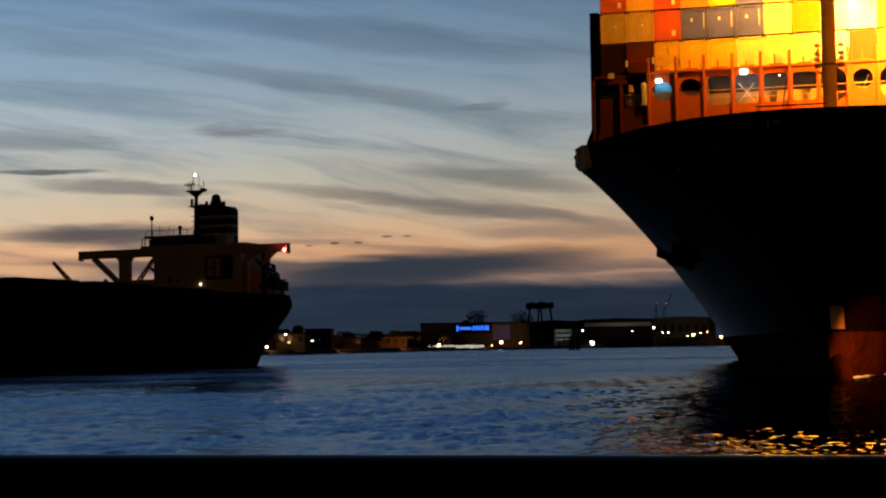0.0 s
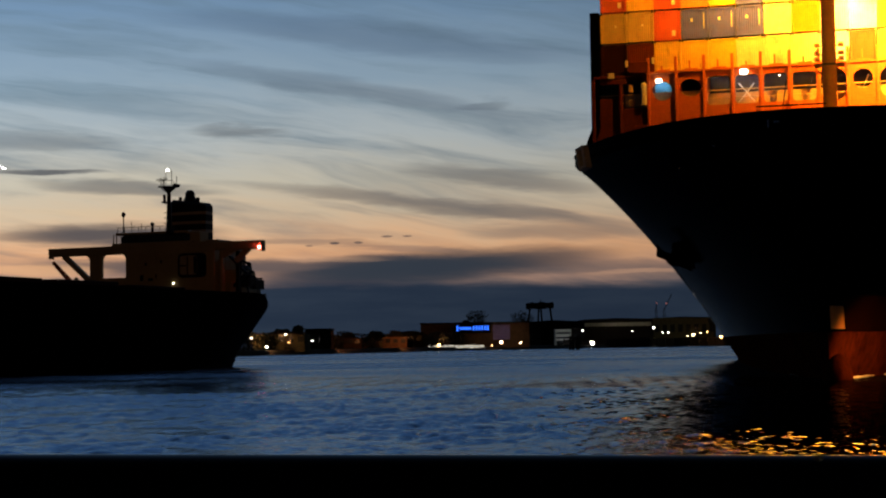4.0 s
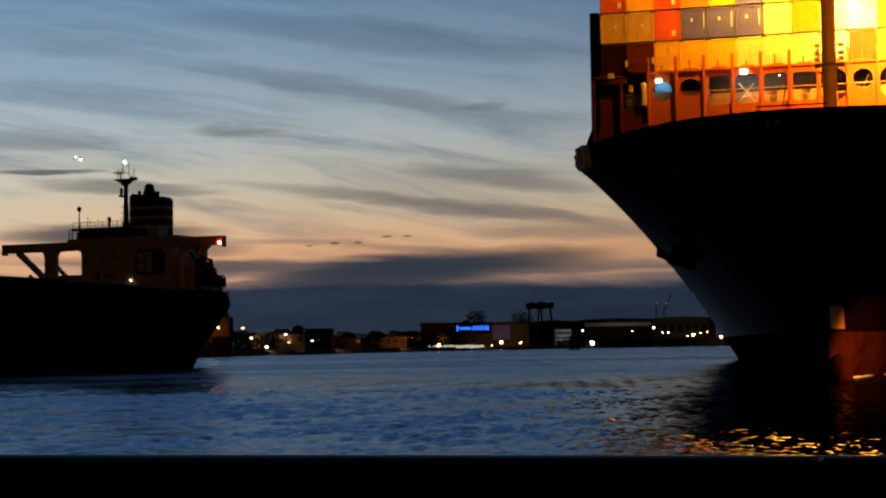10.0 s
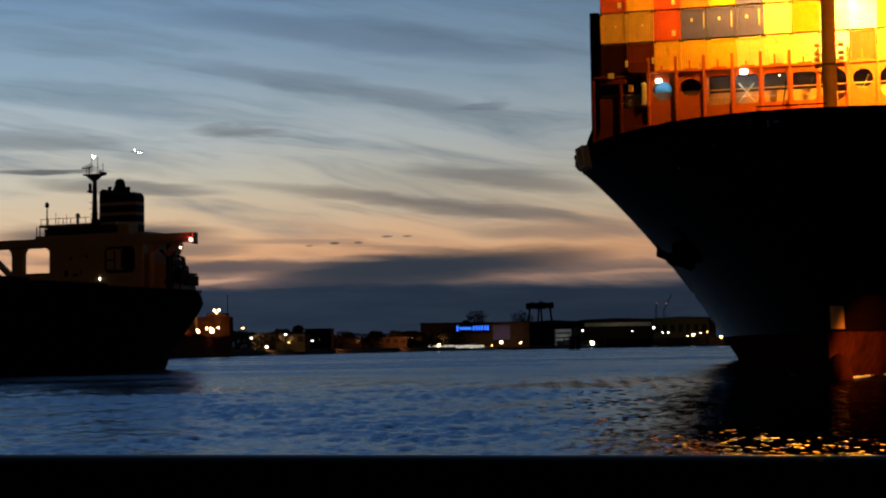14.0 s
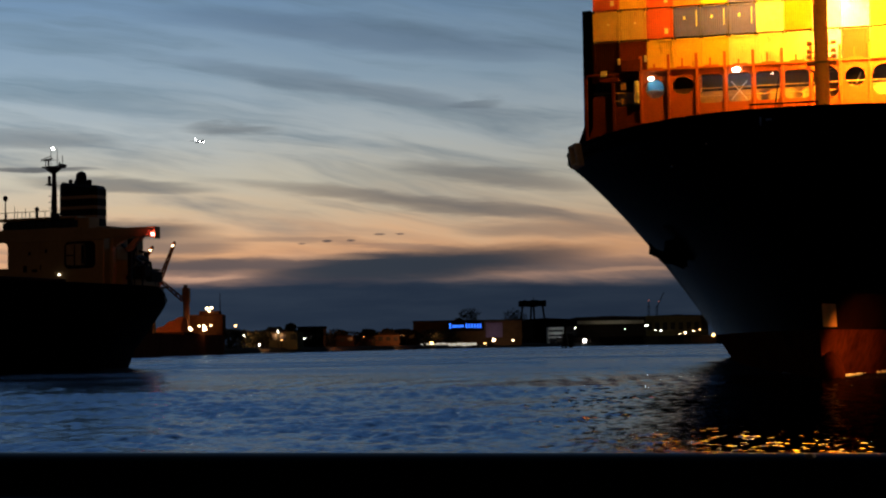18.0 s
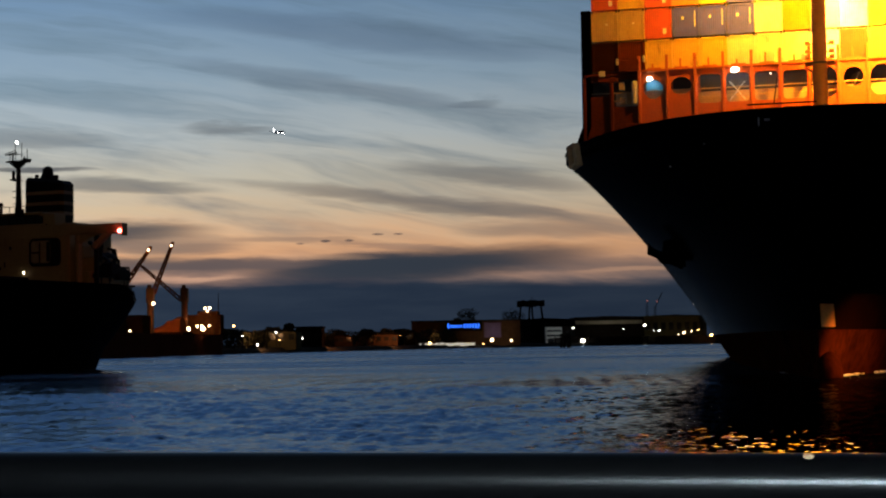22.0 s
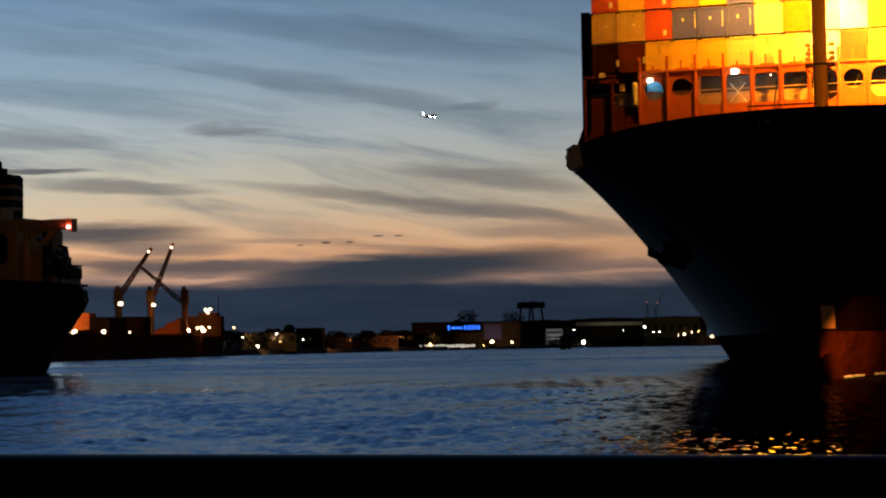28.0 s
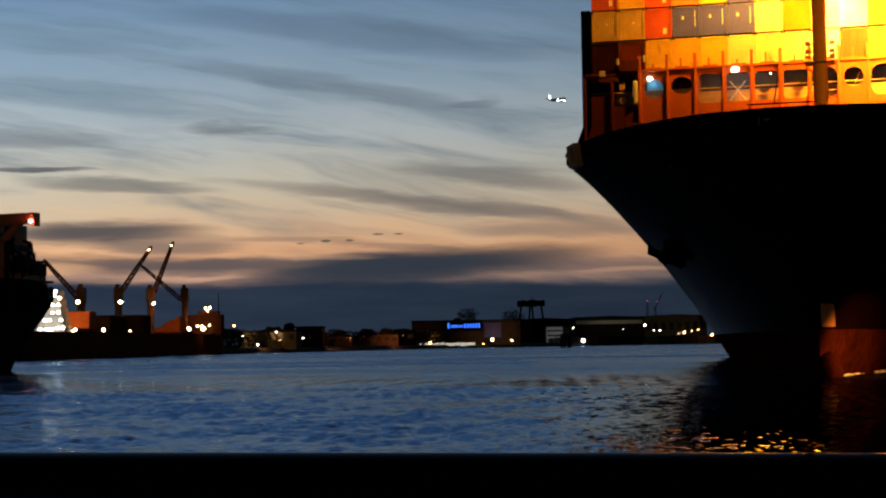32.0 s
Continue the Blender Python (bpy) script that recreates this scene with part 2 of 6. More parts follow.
carrier_house = mat("carrier_house", (0.42, 0.30, 0.12), 0.6, 0, 0.2, 0.25, 0.05, 3.0, stain=(0.25, 0.14, 0.06))
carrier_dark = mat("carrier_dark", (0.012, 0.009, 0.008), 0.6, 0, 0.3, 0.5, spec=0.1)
funnel_black = mat("funnel_black", (0.012, 0.009, 0.009), 0.55, 0, 0.3, 0.4, spec=0.08)
funnel_band = mat("funnel_band", (0.34, 0.20, 0.10), 0.55, 0, 0.2, 0.5)
glass_dark = mat("window_glass", (0.02, 0.022, 0.025), 0.12, 0, 0.1, 1.0)
far_dark = mat("far_dark", (0.016, 0.013, 0.012), 0.8, 0, 0.4, 0.05, 0, 0.6, spec=0.0)
far_brown = mat("far_brown", (0.085, 0.052, 0.032), 0.8, 0, 0.4, 0.05, 0, 0.5, spec=0.0)
far_olive = mat("far_olive", (0.10, 0.09, 0.05), 0.8, 0, 0.35, 0.04, 0, 0.5, spec=0.0)
far_pale = mat("far_pale", (0.34, 0.32, 0.29), 0.75, 0, 0.3, 0.1, 0, 0.8, spec=0.0)
far_orange = mat("far_orange", (0.62, 0.15, 0.035), 0.6, 0, 0.2, 0.1, 0, 0.8, spec=0.0)
leaf = mat("leaf", (0.034, 0.034, 0.020), 0.8, 0, 0.4, 0.4, spec=0.05)
ship_brown = mat("ship_brown", (0.075, 0.028, 0.010), 0.8, 0, 0.4, 0.1, 0, 0.6, spec=0.0)
ship_oxide = mat("ship_oxide", (0.17, 0.042, 0.012), 0.7, 0, 0.4, 0.15, 0, 0.6, spec=0.0)
crane_buff = mat("crane_buff", (0.17, 0.085, 0.04), 0.7, 0, 0.35, 0.2, 0, 0.9, stain=RUST, spec=0.05)
geared_hull = mat("geared_hull", (0.14, 0.042, 0.022), 0.7, 0, 0.4, 0.06, 0, 0.5, spec=0.0)
panel_violet = mat("panel_violet", (0.16, 0.13, 0.30), 0.6, 0, 0.2, 0.1, 0, 0.6, spec=0.05)
bark = mat("bark", (0.05, 0.04, 0.03), 0.9, 0, 0.3, 1.0)
earth = mat("bank_earth", (0.04, 0.035, 0.028), 0.95, 0, 0.4, 0.03, 0, 0.4, spec=0.05)
concrete = mat("quay_concrete", (0.16, 0.155, 0.145), 0.85, 0, 0.3, 0.6, 0.4)
rail_paint = mat("rail_paint", (0.0007, 0.0007, 0.0008), 0.30, 0, 0.3, 3.0, 0.0, 40, spec=0.06)
glow_white = mat("lamp_glow_white", (1, 1, 1), emit=(1.0, 0.93, 0.78), power=14)
glow_warm = mat("lamp_glow_warm", (1, 1, 1), emit=(1.0, 0.70, 0.38), power=11)
glow_sodium = mat("lamp_glow_sodium", (1, 1, 1), emit=(1.0, 0.50, 0.16), power=14)
glow_red = mat("lamp_glow_red", (1, 0.1, 0.1), emit=(1.0, 0.10, 0.09), power=35)
glow_blue = mat("sign_glow_blue", (0, 0, 1), emit=(0.03, 0.17, 1.0), power=2.2)
glow_strip = mat("quay_strip_glow", (0.8, 0.8, 0.7), emit=(0.95, 0.9, 0.75), power=0.55)
bow_tan = mat("bow_tan", (0.72, 0.36, 0.13), 0.7, 0, 0.3, 0.8, spec=0.05)
cowl_pale = mat("cowl_pale", (0.12, 0.085, 0.055), 0.7, 0, 0.3, 0.8, spec=0.05)
hull_lamplit = mat("hull_lamplit", (0.0075, 0.0020, 0.0008), 0.7, 0, 0.5, 0.5, 0.2, 2.0, spec=0.0)
# the fin glows by itself in place of light from logo lamps
tail_glow = mat("glowing_tail", (0.8, 0.8, 0.8), emit=(0.95, 0.97, 1.0), power=2.5)
plane_skin = mat("plane_skin", (0.22, 0.21, 0.21), 0.4, 0.2, 0.1, 0.1)
car_paint = mat("car_paint", (0.05, 0.055, 0.06), 0.3, 0.3, 0.15, 1.0)
tyre_rubber = mat("tyre_rubber", (0.02, 0.02, 0.02), 0.85, 0, 0.2, 4.0)
glow_head = mat("headlamp_glow", (1, 1, 1), emit=(0.72, 0.9, 1.0), power=40000)
glow_plane = mat("landing_light", (1, 1, 1), emit=(1.0, 0.97, 0.9), power=40)


# ---- mesh helpers ----
def part(name, bm, material, parent=None, label=""):
    me = bpy.data.meshes.new(name)
    bm.to_mesh(me)
    bm.free()
    for m in (material if isinstance(material, (list, tuple)) else [material]):
        me.materials.append(m)
    ob = new(name, me)
    if parent:
        ob.parent = parent
    if label:
        tagged(ob, label)
    return ob


def bx(bm, x0, x1, y0, y1, z0, z1, bevel=0.0):
    vs = bmesh.ops.create_cube(bm, size=1)["verts"]
    for v in vs:
        v.co = Vector((x0 + (v.co.x + 0.5) * (x1 - x0), y0 + (v.co.y + 0.5) * (y1 - y0), z0 + (v.co.z + 0.5) * (z1 - z0)))
    if bevel:
        es = list({e for v in vs for e in v.link_edges})
        bmesh.ops.bevel(bm, geom=es, offset=bevel, segments=1, affect="EDGES")
    return vs


def tube(bm, p0, p1, r0, r1=None, seg=10):
    p0, p1 = Vector(p0), Vector(p1)
    r1 = r0 if r1 is None else r1
    d = p1 - p0
    m = Matrix.Translation((p0 + p1) / 2) @ d.to_track_quat("Z", "Y").to_matrix().to_4x4()
    bmesh.ops.create_cone(bm, cap_ends=True, segments=seg, radius1=r0, radius2=r1, depth=d.length, matrix=m)


def ball(bm, p, r, sub=1, squash=(1, 1, 1)):
    bmesh.ops.create_icosphere(bm, subdivisions=sub, radius=1, matrix=Matrix.Translation(p) @ Matrix.Diagonal((r * squash[0], r * squash[1], r * squash[2], 1)))


def beam(bm, p0, p1, w, h):
    """A bar of section w by h between two points."""
    p0, p1 = Vector(p0), Vector(p1)
    d = p1 - p0
    m = Matrix.Translation((p0 + p1) / 2) @ d.to_track_quat("Z", "Y").to_matrix().to_4x4() @ Matrix.Diagonal((w, h, d.length, 1))
    bmesh.ops.create_cube(bm, size=1, matrix=m)


def smooth(ob):
    for p in ob.data.polygons:
        p.use_smooth = True
    return ob


def thing(name, label, category, place=None, group="", kind=""):
    ob = new(name)
    ob.empty_display_size = 0.5
    if place is not None:
        ob.matrix_world = place if isinstance(place, Matrix) else Matrix.Translation(place)
    return tagged(ob, label, category, group, kind)


def grid_mesh(name, pts, material, parent=None, label="", closed=False):
    """A mesh over rows of points."""
    pts = np.asarray(pts, float)
    n, k = pts.shape[:2]
    idx = np.arange(n * k).reshape(n, k)
    faces = np.stack([idx[:-1, :-1], idx[:-1, 1:], idx[1:, 1:], idx[1:, :-1]], -1).reshape(-1, 4)
    me = bpy.data.meshes.new(name)
    me.from_pydata(pts.reshape(-1, 3).tolist(), [], faces.tolist())
    me.materials.append(material)
    ob = new(name, me)
    if parent:
        ob.parent = parent
    if label:
        tagged(ob, label)
    return smooth(ob)


# ---- water: one sheet to the horizon, with real waves where it is seen ----
def water_material():
    m = bpy.data.materials.new("harbour_water")
    m.use_nodes = True
    nt = m.node_tree
    nt.nodes.remove(nt.nodes["Principled BSDF"])
    body, gloss, fres, mixer = (nt.nodes.new("ShaderNode" + k) for k in ("BsdfDiffuse", "BsdfGlossy", "Fresnel", "MixShader"))
    body.inputs["Color"].default_value = (0.003, 0.022, 0.085, 1)
    gloss.inputs["Color"].default_value = (0.258, 0.352, 0.472, 1)
    fres.inputs["IOR"].default_value = 1.333
    nt.links.new(fres.outputs[0], mixer.inputs[0])
    nt.links.new(body.outputs[0], mixer.inputs[1]), nt.links.new(gloss.outputs[0], mixer.inputs[2])
    nt.links.new(mixer.outputs[0], nt.nodes["Material Output"].inputs["Surface"])
    co = nt.nodes.new("ShaderNodeTexCoord")
    mp = nt.nodes.new("ShaderNodeMapping")
    mp.inputs["Scale"].default_value = (0.6, 1.0, 1.0)
    nt.links.new(co.outputs["Object"], mp.inputs[0])
    # the ripples lie down in the lee of the moored bow
    lee_at = nt.nodes.new("ShaderNodeMapping")
    lee_at.vector_type = "POINT"
    lee_at.inputs["Location"].default_value, lee_at.inputs["Scale"].default_value = (-17.5 / 17, -85 / 110, 0), (1 / 17, 1 / 110, 0)
    lee = nt.nodes.new("ShaderNodeTexGradient")
    lee.gradient_type = "QUADRATIC_SPHERE"
    nt.links.new(co.outputs["Object"], lee_at.inputs[0]), nt.links.new(lee_at.outputs[0], lee.inputs[0])
    calm = nt.nodes.new("ShaderNodeMapRange")
    calm.inputs["From Max"].default_value, calm.inputs["To Min"].default_value, calm.inputs["To Max"].default_value = 0.28, 1.0, 0.06
    nt.links.new(lee.outputs["Fac"], calm.inputs["Value"])
    # smooth slicks between the ruffled patches
    slick_at = nt.nodes.new("ShaderNodeMapping")
    slick_at.inputs["Scale"].default_value, slick_at.inputs["Rotation"].default_value = (1 / 150, 1 / 48, 1), (0, 0, 0.1)
    slick = nt.nodes.new("ShaderNodeTexNoise")
    slick.inputs["Scale"].default_value, slick.inputs["Detail"].default_value, slick.inputs["Roughness"].default_value = 1.0, 4, 0.55
    slick.inputs["Distortion"].default_value = 0.6
    nt.links.new(co.outputs["Object"], slick_at.inputs[0]), nt.links.new(slick_at.outputs[0], slick.inputs["Vector"])
    ruffle = nt.nodes.new("ShaderNodeMapRange")
    ruffle.interpolation_type = "SMOOTHSTEP"
    for k, x in zip(("From Min", "From Max", "To Min", "To Max"), (0.38, 0.62, 0.55, 1.0)):
        ruffle.inputs[k].default_value = x
    nt.links.new(slick.outputs["Fac"], ruffle.inputs["Value"])
    # no slicks close to the quay, where the wind gets in
    xyz = nt.nodes.new("ShaderNodeSeparateXYZ")
    nt.links.new(co.outputs["Object"], xyz.inputs[0])
    near = nt.nodes.new("ShaderNodeMapRange")
    for k, x in zip(("From Min", "From Max", "To Min", "To Max"), (90, 210, 1.0, 0.0)):
        near.inputs[k].default_value = x
    nt.links.new(xyz.outputs[1], near.inputs["Value"])
    most = nt.nodes.new("ShaderNodeMath")
    most.operation = "MAXIMUM"
    nt.links.new(near.outputs[0], most.inputs[0]), nt.links.new(ruffle.outputs[0], most.inputs[1])
    ruffle = most
    sheen = nt.nodes.new("ShaderNodeMapRange")
    sheen.inputs["From Min"].default_value, sheen.inputs["From Max"].default_value = 0.1, 1.0
    sheen.inputs["To Min"].default_value, sheen.inputs["To Max"].default_value = 0.01, 0.13
    wind = nt.nodes.new("ShaderNodeMath")
    wind.operation = "MULTIPLY"
    nt.links.new(calm.outputs[0], wind.inputs[0]), nt.links.new(ruffle.outputs[0], wind.inputs[1])
    # unresolved chop far out spreads the reflection
    chop = nt.nodes.new("ShaderNodeMapRange")
    for k, x in zip(("From Min", "From Max", "To Min", "To Max"), (90, 260, 1.0, 2.4)):
        chop.inputs[k].default_value = x
    spread = nt.nodes.new("ShaderNodeMath")
    spread.operation = "MULTIPLY"
    nt.links.new(xyz.outputs[1], chop.inputs["Value"]), nt.links.new(wind.outputs[0], sheen.inputs["Value"])
    nt.links.new(sheen.outputs[0], spread.inputs[0]), nt.links.new(chop.outputs[0], spread.inputs[1])
    nt.links.new(spread.outputs[0], gloss.inputs["Roughness"])
    bump = None
    for scale, dist, strength in ((2.0, 0.055, 0.65), (6.5, 0.015, 0.65)):
        n = nt.nodes.new("ShaderNodeTexNoise")
        n.inputs["Scale"].default_value, n.inputs["Detail"].default_value, n.inputs["Distortion"].default_value = scale, 3, 0.6
        nt.links.new(mp.outputs[0], n.inputs["Vector"])
        bp = nt.nodes.new("ShaderNodeBump")
        bp.inputs["Distance"].default_value = dist
        weak = nt.nodes.new("ShaderNodeMath")
        weak.operation = "MULTIPLY"
        weak.inputs[1].default_value = strength
        nt.links.new(wind.outputs[0], weak.inputs[0]), nt.links.new(weak.outputs[0], bp.inputs["Strength"])
        nt.links.new(n.outputs["Fac"], bp.inputs["Height"])
        if bump:
            nt.links.new(bump.outputs[0], bp.inputs["Normal"])
        bump = bp
    for n in (gloss, fres, body):
        nt.links.new(bump.outputs[0], n.inputs["Normal"])
    return m


def build_water():
    rng = np.random.default_rng(4)
    edge = radians(17.0)
    ang = np.concatenate([np.linspace(-math.pi, -edge, 24)[:-1], np.linspace(-edge, edge, 420), np.linspace(edge, math.pi, 24)[1:]])
    rad = np.concatenate([[1.0, 15.0, 30.0], np.exp(np.arange(math.log(40), math.log(120), 0.0013)), np.exp(np.arange(math.log(120.3), math.log(1290), 0.0038)), [1400, 2000, 3200, 4700]])
    A, R = np.meshgrid(ang, rad, indexing="ij")
    X, Y = R * np.sin(A), R * np.cos(A)
    Z = np.zeros_like(X)
    step = np.where(R < 120, 0.0015, 0.0038) * R
    # wind patches, and calmer water under the lee of the moored bow
    gust = np.zeros_like(X)
    for span in (2.2, 3.6, 6.0, 11.0, 30.0):
        for i in range(4):
            kx, ky = 2 * math.pi / (span * rng.uniform(0.5, 1.3)), 2 * math.pi / (span * rng.uniform(0.8, 1.8))
            gust += 0.3 * np.sin(X * kx * rng.choice((-1, 1)) + Y * ky + rng.uniform(0, 6.28))
    gust = np.exp(0.85 * gust)
    lee = np.minimum(0.9, 1.1 * np.exp(-((X / np.maximum(Y, 5) - 0.27) / 0.165) ** 2)) * np.clip((170 - Y) / 50, 0, 1)
    gust = np.clip(gust, 0.25, 2.3)
    for i in range(30):
        lam = 0.22 * (1.6 / 0.22) ** (i / 29)
        way = rng.uniform(0.15, math.pi - 0.15)
        k = 2 * math.pi / lam
        amp = 0.030 * lam / math.sqrt(30) * rng.uniform(0.7, 1.3)
        # short waves die out where the sheet is too coarse to hold them
        hold = np.clip((lam / step - 2.4) / 2.4, 0, 1)
        patch = gust * (0.75 + 0.35 * np.sin(X * 0.05 * rng.uniform(0.6, 1.5) + Y * 0.07 * rng.uniform(0.6, 1.5) + rng.uniform(0, 6.28)))
        patch = patch * (1 - lee) + lee * (1.35 - 0.87 * min(1, max(0, (lam - 0.3) / 0.3)))
        Z += amp * hold * patch * np.sin(k * (X * math.cos(way) + Y * math.sin(way)) + rng.uniform(0, 6.28))
    # longer waves carry the chop on far out
    for i in range(14):
        lam = 0.55 * 4.5 ** (i / 13)
        way = math.pi / 2 + rng.normal(0, 0.65)
        k = 2 * math.pi / lam
        hold = np.clip((lam / step - 2.2) / 2, 0, 1) * np.clip((R - 30) / 30, 0, 1) * np.clip((420 - R) / 260, 0, 1)
        Z += 0.020 * lam / math.sqrt(14) * hold * gust * (1 - 0.94 * lee) * np.sin(k * (X * math.cos(way) + Y * math.sin(way)) + rng.uniform(0, 6.28) + 0.9 * np.sin(k * 0.13 * (X - Y * 0.3)))
    for i in range(8):
        lam = 6.0 * 3.2 ** (i / 7)
        way = math.pi / 2 + rng.normal(0, 0.4)
        k = 2 * math.pi / lam
        hold = np.clip((lam / step - 2.2) / 2, 0, 1) * np.clip((R - 110) / 120, 0, 1)
        Z += 0.0048 * lam / math.sqrt(8) * hold * gust * np.sin(k * (X * math.cos(way) + Y * math.sin(way)) + rng.uniform(0, 6.28) + 0.9 * np.sin(k * 0.17 * (X + Y * 0.2)))
    Z *= np.clip((edge - np.abs(A)) / 0.02, 0, 1) * np.clip((R - 39.5) / 1.5, 0, 1) * np.clip((1290 - R) / 100, 0, 1)
    ob = grid_mesh("water", np.stack([X, Y, Z], -1), water_material())
    return tagged(ob, "dark blue rippled harbour water at dusk", "water", kind="structure")


water = build_water()


# ---- the near quay with its dark rail ----
def build_near_quay():
    bm = bmesh.new()
    bx(bm, -120, 120, -80, -1.2, -6, 1.5, 0.1)
    tagged(part("quay", bm, concrete), "worn grey concrete quay under the onlooker", "quay", kind="structure").matrix_world = pose(0, 3.0, 0, 0, 0, -14.3)
    rail = thing("guard_rail", "thick black painted steel guard rail along the quay", "railing", pose(0, 3.0, 0, 0, 0, -14.3))
    bm = bmesh.new()
    tube(bm, (-25, 0.02, 2.862), (25, 0.02, 2.862), 0.045, seg=32)
    smooth(part("top_rail", bm, rail_paint, rail))
    # small dome added where a brownish spot sits on the rail
    bm = bmesh.new()
    ball(bm, (0.64, 0.005, 2.899), 0.012, 2, (1, 1, 0.8))
    smooth(part("cap_nut", bm, cowl_pale, rail, "small pale dome added on the rail"))
    bm = bmesh.new()
    tube(bm, (-25, 0.02, 2.2), (25, 0.02, 2.2), 0.03, seg=16)
    smooth(part("lower_rail", bm, rail_paint, rail))
    for x in range(-24, 25, 2):
        bm = bmesh.new()
        tube(bm, (x + 0.7, 0.02, 1.3), (x + 0.7, 0.02, 2.83), 0.035, seg=16)
        smooth(part("post", bm, rail_paint, rail))
    bm = bmesh.new()
    bx(bm, -120, 120, -1.2, 0.6, -5.0, 1.32, 0.05)
    tagged(part("quay_edge", bm, concrete), "concrete kerb along the edge of the quay", "kerb", kind="structure").matrix_world = pose(0, 3.0, 0, 0, 0, -14.3)


build_near_quay()

# ---- the container ship, moored bow on ----
ship = thing("container_ship", "large black-hulled container ship moored bow on, floodlit deck", "ship", Matrix.Translation(SHIP_AT) @ pose(0, 0, 0, 0, 0, -math.degrees(SHIP_TURN)))
TOP, NOSE, RAKE, BEAM = 20.194, -27.625, 8.835, 23.203


def half_breadth(w, t):
    """Half the hull's width w metres behind the stem at the height share t."""
    g = 1 - np.clip(t / 0.949, 0, 1)
    length = 25.529 + 138.34 * g ** 0.752
    e = 0.436 + 0.415 * g ** 0.459
    s = np.clip(w / length, 0, 1)
    return BEAM * (1 - (1 - s) ** (1.18 - 0.016 * g)) ** e


def hull_patch(name, t0, t1, rows, material, label):
    W = np.concatenate([np.linspace(0, 1, 260) ** 2 * 60, np.linspace(61, 250, 60)])
    T, WW = np.meshgrid(np.linspace(t0, t1, rows), W, indexing="ij")
    v = NOSE + RAKE * np.clip(1 - T, 0, 1.4) ** 1.887 + WW
    b = half_breadth(WW, np.clip(T, 0, 1))
    left = np.stack([-b, v, T * TOP], -1)
    right = np.stack([b, v, T * TOP], -1)
    return grid_mesh(name, np.concatenate([left[:, ::-1], right[:, 1:]], 1), material, ship, label)


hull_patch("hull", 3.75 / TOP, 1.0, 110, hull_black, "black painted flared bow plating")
hull_patch("bottom_plating", -0.2, 3.75 / TOP, 10, hull_red, "dull red antifouling paint at the waterline")


def ship_outline(t, inset, n=50, far=240.0):
    W = np.concatenate([np.linspace(0, 1, n) ** 2 * 50, [60, 120, far]])
    v = NOSE + RAKE * max(0.0, 1 - t) ** 1.887 + W
    b = np.maximum(half_breadth(W, t) - inset, 0)
    return np.concatenate([np.stack([-b[::-1], v[::-1] + inset], -1), np.stack([b[1:], v[1:] + inset], -1)])


